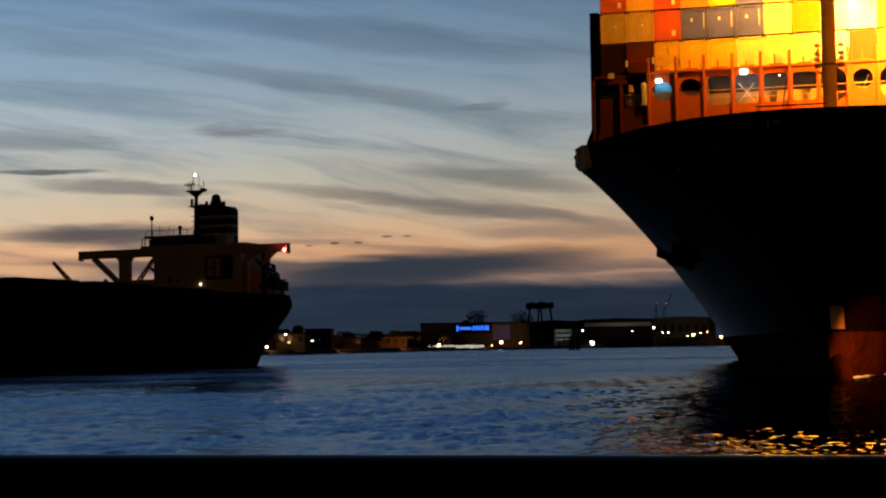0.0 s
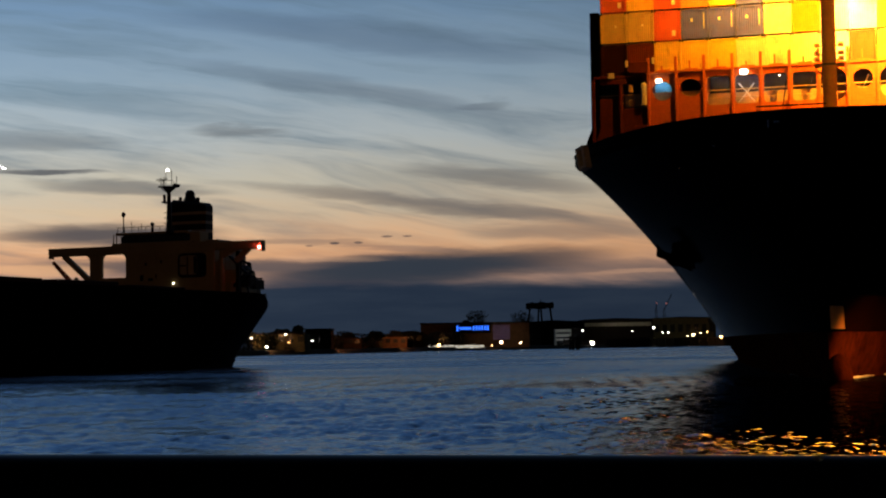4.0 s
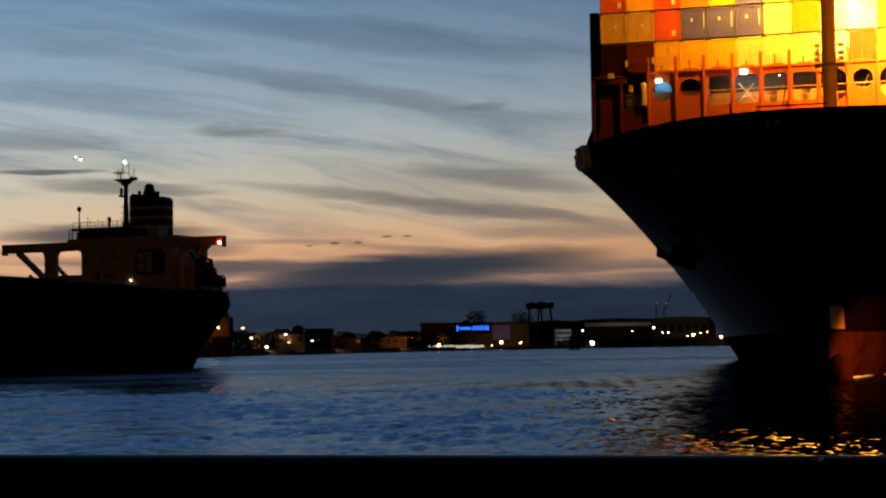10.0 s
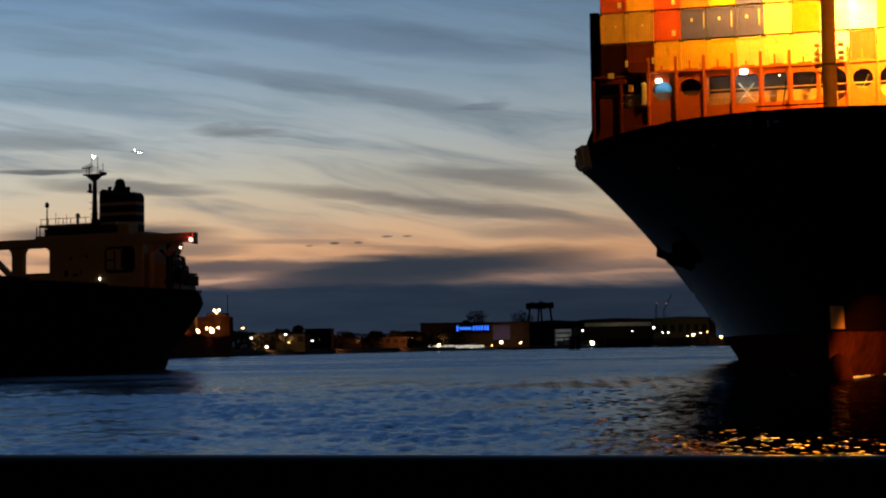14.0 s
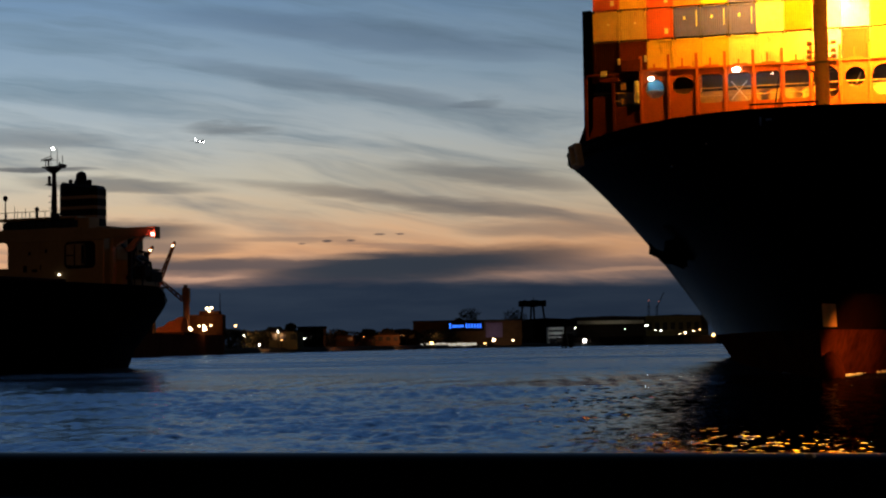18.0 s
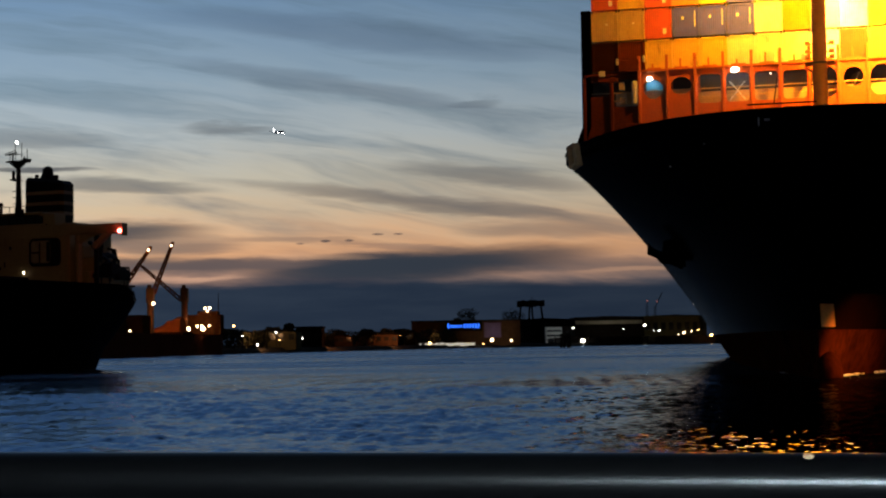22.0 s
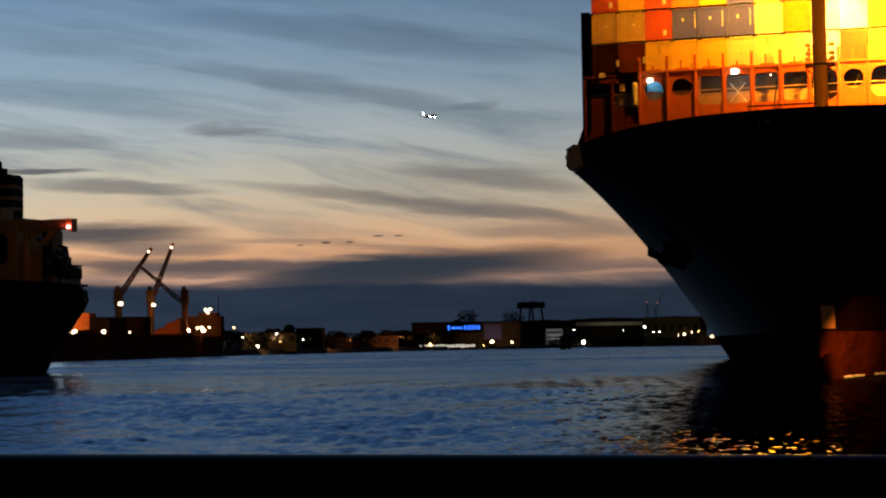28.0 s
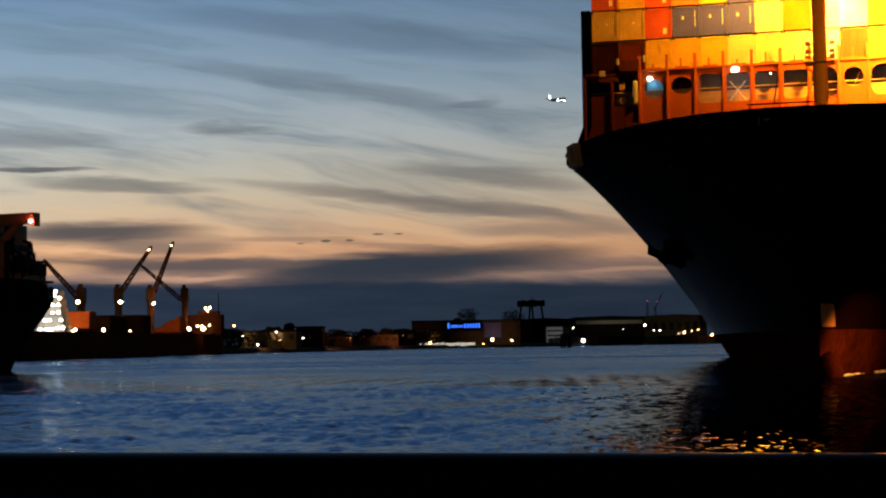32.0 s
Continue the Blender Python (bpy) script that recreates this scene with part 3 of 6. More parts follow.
def ship_fittings():
    # deck
    o = ship_outline(0.94, 0.12)
    bm = bmesh.new()
    bm.faces.new([bm.verts.new((x, y, 18.95)) for x, y in o])
    part("forecastle_deck", bm, deck_dark, ship)
    # rolled rim of the bulwark
    o = ship_outline(1.0, 0.0)[2:-2]
    rim = np.stack([np.stack([o[:, 0] * s, o[:, 1] + d, np.full(len(o), z)], -1) for s, d, z in ((1.0, 0, TOP - 0.22), (1.004, -0.07, TOP - 0.1), (1.002, -0.05, TOP + 0.05), (0.988, 0.25, TOP + 0.05), (0.988, 0.25, TOP - 1.2))])
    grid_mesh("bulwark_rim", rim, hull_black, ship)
    # foremast
    mast = part("foremast", (lambda b: (tube(b, (0.08, -8, 18.9), (0.05, -8, 47), 0.60, 0.58, 24), b)[1])(bmesh.new()), mast_buff, ship, "buff cylindrical foremast")
    smooth(mast)
    bm = bmesh.new()
    bx(bm, -1.15, 1.3, -8.9, -7.1, 26.35, 26.5)
    tube(bm, (-0.9, -8, 26.0), (0.08, -8, 25.2), 0.08, seg=6), tube(bm, (1.05, -8, 26.0), (0.08, -8, 25.2), 0.08, seg=6)
    part("platform", bm, steel_dark, mast)
    for z in (27.0, 27.5, 28.2):
        for sx in (-1, 1):
            bm = bmesh.new()
            tube(bm, (0.08, -8, z - 0.1), (0.08 + sx * 1.0, -8.1, z - 0.1), 0.05, seg=6)
            bx(bm, 0.08 + sx * 1.0 - 0.22, 0.08 + sx * 1.0 + 0.22, -8.35, -7.95, z - 0.2, z + 0.12, 0.04)
            part("floodlight", bm, mast_buff, mast)
    for u in (2.6, -3.4):
        bm = bmesh.new()
        beam(bm, (0.08, -8, 36.6), (u, -9.1, 36.6), 0.14, 0.14)
        bx(bm, u - 0.4, u + 0.4, -9.3, -8.9, 36.9, 37.3, 0.05)
        part("lamp_bracket", bm, steel_dark, mast)
    # short rail at the stem head
    for i in range(9):
        u = -4.6 + i * 0.62
        bm = bmesh.new()
        tube(bm, (u, -24.6, 18.95), (u, -24.6, 20.95), 0.045, seg=6)
        part("rail_post", bm, deck_orange, ship)
    for z in (20.5, 20.92):
        bm = bmesh.new()
        tube(bm, (-4.7, -24.6, z), (0.5, -24.6, z), 0.07, seg=6)
        part("rail_bar", bm, deck_dark, ship)
    bm = bmesh.new()
    beam(bm, (-3.4, -20, 19), (-2.7, -20, 23.6), 0.09, 0.09)
    part("stay", bm, deck_dark, ship)
    # marks on the bow
    for u, w, h, z in ((-3.62, 0.1, 0.62, 19.25), (-3.0, 0.42, 0.14, 19.35), (-8.2, 0.16, 0.1, 18.3), (-12.0, 0.16, 0.12, 17.5)):
        k = np.linspace(0, 30, 600)
        vv = NOSE + RAKE * (1 - z / TOP) ** 1.887 + k[np.abs(half_breadth(k, np.full_like(k, z / TOP)) + u).argmin()]
        bm = bmesh.new()
        bx(bm, u - w / 2, u + w / 2, vv - 0.13, vv - 0.05, z - h / 2, z + h / 2)
        part("hull_mark", bm, paint_white, ship, "small white painted mark")
    # pale plate on the port side of the stem
    k = np.linspace(0, 30, 900)
    rows = []
    for z in np.linspace(3.95, 5.7, 5):
        bb = half_breadth(k, np.full_like(k, z / TOP))
        sv = NOSE + RAKE * (1 - z / TOP) ** 1.887
        rows.append([(u + 0.03, sv + float(np.interp(u, bb, k)) - 0.05, z) for u in np.linspace(0.22, 1.15, 6)])
    grid_mesh("bow_plate", rows, bow_tan, ship, "tan plate beside the stem")
    # wider browner patch of hull, the quay lamp's light put into its colour
    rows = []
    for z in np.linspace(3.8, 6.6, 7):
        bb = half_breadth(k, np.full_like(k, z / TOP))
        sv = NOSE + RAKE * (1 - z / TOP) ** 1.887
        rows.append([(u + 0.03, sv + float(np.interp(u, bb, k)) - 0.05, z) for u in np.linspace(1.16, 7.0, 16)])
    grid_mesh("scuffed_plate", rows, hull_lamplit, ship, "brown-black plating beside the stem, lamplight put into its colour")
    # fairlead box at the corner of the bow
    bm = bmesh.new()
    for q in (-0.42, 0.42):
        bx(bm, q - 0.16, q + 0.16, -0.35, 0.35, -0.95, 0.95, 0.09)
    for z in (-0.85, 0.85):
        bx(bm, -0.58, 0.58, -0.35, 0.35, z - 0.17, z + 0.17, 0.09)
    bx(bm, -0.5, 0.5, 0.1, 0.3, -0.9, 0.9)
    f = part("fairlead", bm, gold_box, ship, "dull pale fairlead frame on the deck edge")
    f.matrix_local = Matrix.Translation((-20.15, -14.0, 18.75)) @ pose(0, 0, 0, 0, -14, -42)


ship_fittings()


def build_anchor(place):
    a = new("anchor")
    a.parent = ship
    a.matrix_local = place
    tagged(a, "black stockless anchor drawn up against the flare")
    bm = bmesh.new()
    tube(bm, (0.2, 0.5, 3.4), (0, 0, 0), 0.30, 0.26, 10)
    part("shank", bm, carrier_hull, a)
    bm = bmesh.new()
    beam(bm, (-1.75, -0.2, 0.75), (1.75, -0.2, -0.85), 0.85, 0.85)
    ball(bm, (0, -0.1, 0.1), 1.0, 2, (1.1, 0.6, 0.8))
    part("crown", bm, carrier_hull, a)
    for sx in (-1, 1):
        bm = bmesh.new()
        o = Vector((sx * 1.45, -0.2, -sx * 0.7))
        p = [bm.verts.new(o + Vector(c)) for c in ((-0.55, -0.4, -0.3), (0.55, -0.4, -0.3), (sx * 0.45, -0.6, 0.95), (-0.55, 0.3, -0.3), (0.55, 0.3, -0.3), (sx * 0.40, -0.3, 0.95))]
        for f in ((0, 1, 2), (3, 5, 4), (0, 3, 4, 1), (1, 4, 5, 2), (2, 5, 3, 0)):
            bm.faces.new([p[i] for i in f])
        part("fluke", bm, carrier_hull, a)
    bm = bmesh.new()
    tube(bm, (1.5, 0.5, 0.0), (0.6, 1.6, 4.6), 2.2, 0.9, 20)
    smooth(part("bolster", bm, carrier_hull, a, "black hawse bolster above the anchor"))


# bulbous bow that stands half out of the water
def build_bulb():
    bm = bmesh.new()
    bmesh.ops.create_uvsphere(bm, u_segments=40, v_segments=24, radius=1.0)
    for v in bm.verts:
        x, y, z = v.co
        swell = 1.0 + 0.25 * max(0.0, y)
        v.co = Vector((0.50 + x * 1.15 * swell, -18.2 + y * 4.4, -0.15 + z * 2.25 * (1.0 + 0.12 * y)))
    smooth(part("bulbous_bow", bm, hull_red, ship, "dull red rounded bulb at the foot of the stem"))


build_bulb()


# white lumps added for the bright glints at the ship's side
def build_waterline_glints():
    rng = random.Random(12)
    k = np.linspace(0, 60, 900)
    glint_group = thing("white_water", "white lumps added for glints along the ship's waterline", "foam")
    bb = half_breadth(k, np.full_like(k, 0.01))
    for u, n, size in ((1.9, 9, 0.12), (2.5, 6, 0.09), (4.4, 10, 0.14), (5.2, 8, 0.11), (-4.2, 3, 0.06)):
        for i in range(n):
            uu = u + rng.uniform(-0.6, 0.6)
            v = NOSE + RAKE + float(np.interp(abs(uu), bb, k)) - 0.25 - rng.uniform(0, 0.3)
            p = on_ship(uu, v, 0.06)
            bm = bmesh.new()
            ball(bm, p, size * rng.uniform(0.6, 1.1), 2, (1.9, 1.0, 0.75))
            for q in bm.verts:
                q.co += Vector((noise.noise(q.co * 5), noise.noise(q.co * 5 + Vector((9, 0, 0))), noise.noise(q.co * 4 + Vector((0, 9, 0))))) * 0.06
            part("foam_lump", bm, paint_white, glint_group)


build_waterline_glints()

build_anchor(pose(-17.6, 23.5, 11.75))


def holed_panel(bm, w, z0, z1, hw, hh, cz, power, y0=0.0, thick=0.12, n=40):
    """A wall panel of width w round x = 0 with one opening: power 2 is round, more is squarer."""
    cols = []
    for i in range(n):
        a = 2 * math.pi * (i + 0.5) / n
        c, s = math.cos(a), math.sin(a)
        r = (abs(c / hw) ** power + abs(s / hh) ** power) ** (-1 / power)
        inner = (r * c, cz + r * s)
        top, low = z1 - cz, cz - z0
        k = min((w / 2) / max(abs(c), 1e-6), (top if s > 0 else low) / max(abs(s), 1e-6))
        outer = (k * c, cz + k * s)
        cols.append((inner, outer))
    # snap the four nearest outer points to the corners
    for cx, cy in ((-w / 2, z0), (w / 2, z0), (-w / 2, z1), (w / 2, z1)):
        j = min(range(n), key=lambda q: (cols[q][1][0] - cx) ** 2 + (cols[q][1][1] - cy) ** 2)
        cols[j] = (cols[j][0], (cx, cy))
    ring = []
    for (ix, iz), (ox, oz) in cols:
        ring.append([bm.verts.new(p) for p in ((ix, y0, iz), (ox, y0, oz), (ox, y0 + thick, oz), (ix, y0 + thick, iz))])
    for i in range(n):
        a, b = ring[i], ring[(i + 1) % n]
        for j in range(4):
            bm.faces.new((a[j], b[j], b[(j + 1) % 4], a[(j + 1) % 4]))


PITCH_U = 2.5
COLS = 17
FIRST_U = -21.0
PITCH_B, FIRST_B = 2.55, -21.6


def build_breakwater():
    wall = new("breakwater")
    wall.parent = ship
    tagged(wall, "orange steel breakwater with round and square openings")
    kinds = {0: ("sq", 1.0, 0.65), 1: ("sq", 1.15, 1.25), 2: ("round", 0.88, 0.88), 3: ("round", 0.95, 0.82), 4: ("sq", 1.04, 1.32), 5: ("sq", 1.04, 1.32), 6: ("sq", 1.05, 1.32),
             7: ("sq", 1.05, 1.3), 8: ("arch", 1.15, 1.5), 9: ("round", 0.88, 0.88), 10: ("arch", 1.1, 1.4), 11: ("sq", 1.05, 1.2), 12: ("sq", 1.0, 1.2),
             13: ("round", 0.88, 0.88), 14: ("round", 0.88, 0.88), 15: ("sq", 0.9, 1.0), 16: ("low", 0, 0)}
    for c in range(COLS):
        kind, hw, hh = kinds[c]
        bm = bmesh.new()
        w = PITCH_B - 0.02
        if kind == "low":
            bx(bm, -w / 2, w / 2, 0, 0.12, 18.9, 24.6)
        else:
            holed_panel(bm, w, 18.9, 27.8, hw, hh, (26.1 if c == 2 else 26.3) if kind == "round" or c == 0 else 25.9, {"round": 2, "sq": 9, "arch": 2.6}[kind])
        p = part("panel", bm, deck_orange if 1 < c < COLS - 2 else deck_orange_dim, wall)
        p.location = (FIRST_B + (c + 0.5) * PITCH_B, -0.55, 0)
        if hw and (kind != "round" or c == 9):
            bm = bmesh.new()
            for q in range(2):
                z = 25.95 - q * 0.75
                tube(bm, (-w / 2, 0.25, z), (w / 2, 0.25, z), 0.05, seg=6)
            r = part("rail", bm, screen_buff, wall)
            r.location = p.location
    for c in range(COLS + 1):
        bm = bmesh.new()
        bx(bm, -0.13, 0.13, -0.28, 0.0, 18.9, 29.2 if c > 1 else 27.4, 0.03)
        p = part("stanchion", bm, deck_orange if 1 < c < COLS - 1 else deck_orange_dim, wall)
        p.location = (FIRST_B + c * PITCH_B, -0.57, 0)
    bm = bmesh.new()
    bx(bm, FIRST_B + PITCH_B * 2, -FIRST_B + 0.5, -0.78, -0.4, 27.72, 27.92, 0.03)
    part("coping", bm, deck_orange, wall)
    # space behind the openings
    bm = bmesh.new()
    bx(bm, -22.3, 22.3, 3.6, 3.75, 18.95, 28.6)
    part("back_bulkhead", bm, store_brown, wall, "dark brown bulkhead behind the openings")
    bm = bmesh.new()
    bx(bm, -21.0, 21.5, -0.4, 3.6, 27.76, 27.86)
    part("hatch_floor", bm, deck_dark, wall)
    for c in range(1, 16):
        if c not in (2, 3, 4, 9, 13):
            continue
        bm = bmesh.new()
        bx(bm, -0.06, 0.06, 0.2, 3.6, 18.95, 27.75)
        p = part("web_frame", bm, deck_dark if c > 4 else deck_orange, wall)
        p.location = (FIRST_B + c * PITCH_B, -0.5, 0)
    # pale lower screen with a capping bar behind each opening
    for c in range(1, 16):
        u0 = FIRST_B + c * PITCH_B + 0.1
        top = 25.85 if c > 3 else 26.1
        bm = bmesh.new()
        back = 0.15 if c in (2, 3) else 1.0
        bx(bm, u0, u0 + PITCH_B - 0.2, back, back + 0.08, 18.95, top)
        part("screen", bm, store_white if c == 1 else screen_buff, wall)
        if c > 3:
            bm = bmesh.new()
            tube(bm, (u0 + 0.2, -0.1, 24.55), (u0 + PITCH_B - 0.4, -0.1, 24.55), 0.07, seg=6)
            for q in (0.2, PITCH_B - 0.4):
                tube(bm, (u0 + q, -0.1, 24.1), (u0 + q, -0.1, 24.55), 0.06, seg=6)
            part("roller_bar", bm, deck_dark, wall)
        if c > 1:
            bm = bmesh.new()
            h = 0.7 + 0.25 * math.sin(c * 2.3)
            bx(bm, u0 + PITCH_B / 2 - 0.2, u0 + PITCH_B / 2 - 0.04, -0.75, -0.6, 27.9, 27.95 + h, 0.02)
            bx(bm, u0 + PITCH_B * 0.25, u0 + PITCH_B * 0.75, -0.72, -0.5, 27.9, 28.05, 0.02)
            part("twistlock_post", bm, deck_orange, wall)
    for u, z, w, h in ((-18.45, 28.75, 0.12, 0.3), (-16.0, 28.9, 0.12, 0.3), (-19.9, 27.7, 0.3, 0.25)):
        bm = bmesh.new()
        bx(bm, u - w, u + w, -1.0, -0.92, z - h, z + h, 0.03)
        part("deck_fitting", bm, store_white, wall)
    rng = random.Random(5)
    for c in range(1, 14):
        bm = bmesh.new()
        u = FIRST_B + (c + rng.uniform(0.2, 0.5)) * PITCH_B
        bx(bm, u, u + rng.uniform(0.4, 0.9), 1.8, 2.6, 24.3 + rng.uniform(0, 0.3), 25.1 + rng.uniform(0, 0.9), 0.06)
        if c % 2:
            tube(bm, (u, 1.5, 24.5), (u + 1.0, 1.2, 26.9), 0.06, seg=6)
        part("winch", bm, steel_dark if c % 3 else store_white, wall)
    bm = bmesh.new()
    bx(bm, FIRST_B + PITCH_B * 2 + 0.2, FIRST_B + PITCH_B * 3 - 0.2, 2.2, 2.5, 24.6, 27.6, 0.05)
    part("blue_locker", bm, store_blue, wall, "blue painted locker")
    # crossed lashing rods in the lit bay
    bm = bmesh.new()
    tube(bm, (-8.4, 0.6, 24.9), (-7.0, 0.6, 26.6), 0.045, seg=6), tube(bm, (-7.0, 0.6, 24.9), (-8.4, 0.6, 26.6), 0.045, seg=6)
    part("lashing_rod", bm, paint_white, wall)
    for u, y, z in ((-15.55, -0.75, 27.05), (-7.8, -0.75, 27.45), (6.35, -0.75, 27.3), (-4.8, 1.6, 27.3), (-0.4, 1.6, 27.3)):
        bm = bmesh.new()
        ball(bm, (u, y, z), (0.06 if y > 0 else 0.22 if u < -10 else 0.30), 2, (1.25, 0.6, 0.8))
        smooth(part("lamp_globe", bm, glow_white, wall, "bright white deck lamp"))
    # stay plate at the ship's side, from the deck up past the stack
    for sx in (-1, 1):
        bm = bmesh.new()
        bx(bm, sx * 21.45 - 0.42, sx * 21.45 + 0.42, -0.6, 0.6, 22.9, 33.75, 0.03)
        vs = bx(bm, sx * 21.45 - 0.42, sx * 21.45 + 0.42, -0.6, 2.0, 19.4, 22.9)
        for v in vs:
            if v.co.z < 20:
                v.co.x += sx * 1.35
        part("side_stanchion", bm, hull_black, wall, "black stanchion at the ship's side")
    # stores seen through the first opening
    bm = bmesh.new()
    bx(bm, -17.2, -16.66, -0.95, -0.6, 24.7, 26.95, 0.15)
    part("vent_cowl", bm, store_white, wall, "pale ventilator cowl behind the opening")
    for x0, x1, z0, z1 in ((-18.45, -17.95, 26.2, 26.95), (-17.75, -17.25, 24.85, 25.9), (-18.4, -17.8, 24.85, 25.5)):
        bm = bmesh.new()
        bx(bm, x0, x1, -0.38, 0.0, z0, z1, 0.06)
        part("stores_box", bm, screen_buff, wall)
    bm = bmesh.new()
    bx(bm, FIRST_B, FIRST_B + PITCH_B * 2, -0.74, -0.42, 27.5, 27.72, 0.03)
    part("side_coping", bm, deck_orange_dim, wall)
    # mooring gear on the deck below the first bays
    rng = random.Random(17)
    for k in range(9):
        u, z = -20.3 + k * 0.62, 20.2 + rng.uniform(0, 1.6)
        bm = bmesh.new()
        tube(bm, (u, -1.4, 18.95), (u, -1.4, z), 0.16 + rng.uniform(0, 0.12), seg=10)
        ball(bm, (u, -1.4, z), 0.26, 1, (1, 1, 0.6))
        part("bollard", bm, deck_orange_dim if k % 3 else screen_buff, wall)
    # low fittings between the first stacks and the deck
    for u, z0, z1, m in ((-17.4, 27.8, 28.9, deck_orange_dim), (-19.4, 26.9, 27.3, deck_orange_dim), (-16.9, 22.2, 23.0, deck_orange_dim)):
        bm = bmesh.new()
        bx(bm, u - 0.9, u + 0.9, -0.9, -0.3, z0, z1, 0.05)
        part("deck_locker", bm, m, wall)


build_breakwater()

# ---- containers ----
PAINT = {"cream": (0.62, 0.55, 0.40), "white": (0.74, 0.72, 0.66), "yellow": (0.66, 0.44, 0.06), "tan": (0.50, 0.36, 0.14), "red": (0.52, 0.09, 0.045), "orange": (0.60, 0.22, 0.06),
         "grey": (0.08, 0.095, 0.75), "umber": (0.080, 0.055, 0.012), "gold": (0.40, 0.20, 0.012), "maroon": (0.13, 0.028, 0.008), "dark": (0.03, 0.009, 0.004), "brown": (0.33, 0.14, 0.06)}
paints = {k: mat("container_" + k, c, 0.5, 0, 0.22, 0.9, 0.06, 7, stain=None if k in ("dark", "maroon") else RUST, spec=0.03 if k in ("dark", "maroon") else 0.4) for k, c in PAINT.items()}
ALL_COLS = [
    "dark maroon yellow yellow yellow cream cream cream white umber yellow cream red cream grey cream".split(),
    "tan tan red grey grey grey white gold cream white gold cream red cream grey tan cream".split(),
    "red yellow red orange yellow grey cream yellow cream white cream yellow red grey cream tan red".split(),
    "brown cream grey yellow red cream tan cream white cream red cream grey yellow cream red tan".split(),
]


def container_template(colour):
    m = paints[colour]
    c = thing("shipping_container", {"dark": "dark maroon", "umber": "dull brown", "gold": "golden yellow"}.get(colour, colour) + " painted corrugated steel shipping container in the deck stack", "container", group="containers stacked on the foredeck")
    w, h, l = 1.219, 2.87, 12.19
    bm = bmesh.new()
    bx(bm, -w + 0.03, w - 0.03, 0.2, l - 0.1, 0.14, h - 0.04)
    part("body", bm, m, c)
    bm = bmesh.new()
    for sx in (-1, 1):
        bx(bm, sx * (w - 0.08) - 0.08, sx * (w - 0.08) + 0.08, 0, 0.18, 0.12, h)
    bx(bm, -w, w, 0, 0.16, h - 0.16, h - 0.02)
    bx(bm, -w, w, 0, 0.16, 0.13, 0.25)
    part("end_frame", bm, m, c)
    bm = bmesh.new()
    xs = np.linspace(-w + 0.16, w - 0.16, 45)
    prof = []
    for i, x in enumerate(xs):
        prof.append((x, 0.07 if (i // 2) % 2 else 0.135))
    lower = [bm.verts.new((x, y, 0.16)) for x, y in prof]
    upper = [bm.verts.new((x, y, h - 0.15)) for x, y in prof]
    for i in range(len(prof) - 1):
        bm.faces.new((lower[i], lower[i + 1], upper[i + 1], upper[i]))
    part("corrugated_end", bm, m, c)
    for sx in (-1, 1):
        for z in (0.0, h - 0.12):
            bm = bmesh.new()
            bx(bm, sx * (w - 0.09) - 0.09, sx * (w - 0.09) + 0.09, -0.012, 0.16, z, z + 0.118, 0.015)
            part("corner_casting", bm, steel_dark, c)
    if colour in ("grey", "red", "tan"):
        for x0, x1, z0, z1 in {"grey": ((0.83, 0.90, 1.0, 2.5), (-0.35, -0.15, 1.7, 2.0)), "red": ((0.42, 0.75, 0.5, 1.0),), "tan": ((0.1, 0.3, 1.6, 1.75),)}[colour]:
            bm = bmesh.new()
            bx(bm, x0, x1, 0.04, 0.066, z0, z1)
            part("marking", bm, paint_white, c, "plain white marking")
    return c


templates = {}
for r, row in enumerate(ALL_COLS):
    for c, colour in enumerate(row):
        # the end stacks stand a little lower than the coping
        m = Matrix.Translation(on_ship(FIRST_U + (c + 0.5) * PITCH_U, 0, 27.87 + r * 2.9)) @ pose(0, 0, 0, 0, 0, -math.degrees(SHIP_TURN))
        if colour not in templates:
            templates[colour] = container_template(colour)
            templates[colour].matrix_world = m
        else:
            copy_thing(templates[colour], m)


# ---- the bulk carrier under way ----
carrier = thing("bulk_carrier", "black-hulled bulk carrier under way with buff bridge front and banded funnel", "ship")


def carrier_hull_mesh():
    T, K = np.meshgrid(np.linspace(-0.15, 1, 22), np.linspace(0, 1, 90), indexing="ij")
    stern = 12.2 + 3.4 * np.clip((T - 0.3) / 0.6, 0, 1) ** 0.8
    y = stern - (stern + 150) * K ** 1.35
    aft = stern - y
    run = np.clip(aft / (20 + 26 * (1 - np.clip(T, 0, 1))), 0, 1)
    low = 0.38 + 0.23 * np.clip(T, 0, 1)
    b = 20.2 * (low + (1 - low) * np.sin(run * math.pi / 2) ** 0.85)
    fore = np.clip((y + 150) / 32, 0, 1)
    b = b * np.sin(fore * math.pi / 2) ** 0.6
    dip = np.clip((y - 1) / 12, 0, 1)
    z = T * (12.1 - 1.9 * dip * dip * (3 - 2 * dip))
    left, right = np.stack([-b, y, z], -1), np.stack([b, y, z], -1)
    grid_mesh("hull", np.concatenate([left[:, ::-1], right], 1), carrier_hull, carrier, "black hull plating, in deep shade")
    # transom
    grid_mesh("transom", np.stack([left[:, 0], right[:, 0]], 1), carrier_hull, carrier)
    bm = bmesh.new()
    o = [(-bb, yy) for bb, yy in zip(b[-1][::-1], y[-1][::-1])] + [(bb, yy) for bb, yy in zip(b[-1], y[-1])]
    bm.faces.new([bm.verts.new((q[0] * 0.995, q[1], 10.0 if q[1] > 8 else 11.8)) for q in o])
    part("main_deck", bm, carrier_dark, carrier)


carrier_hull_mesh()


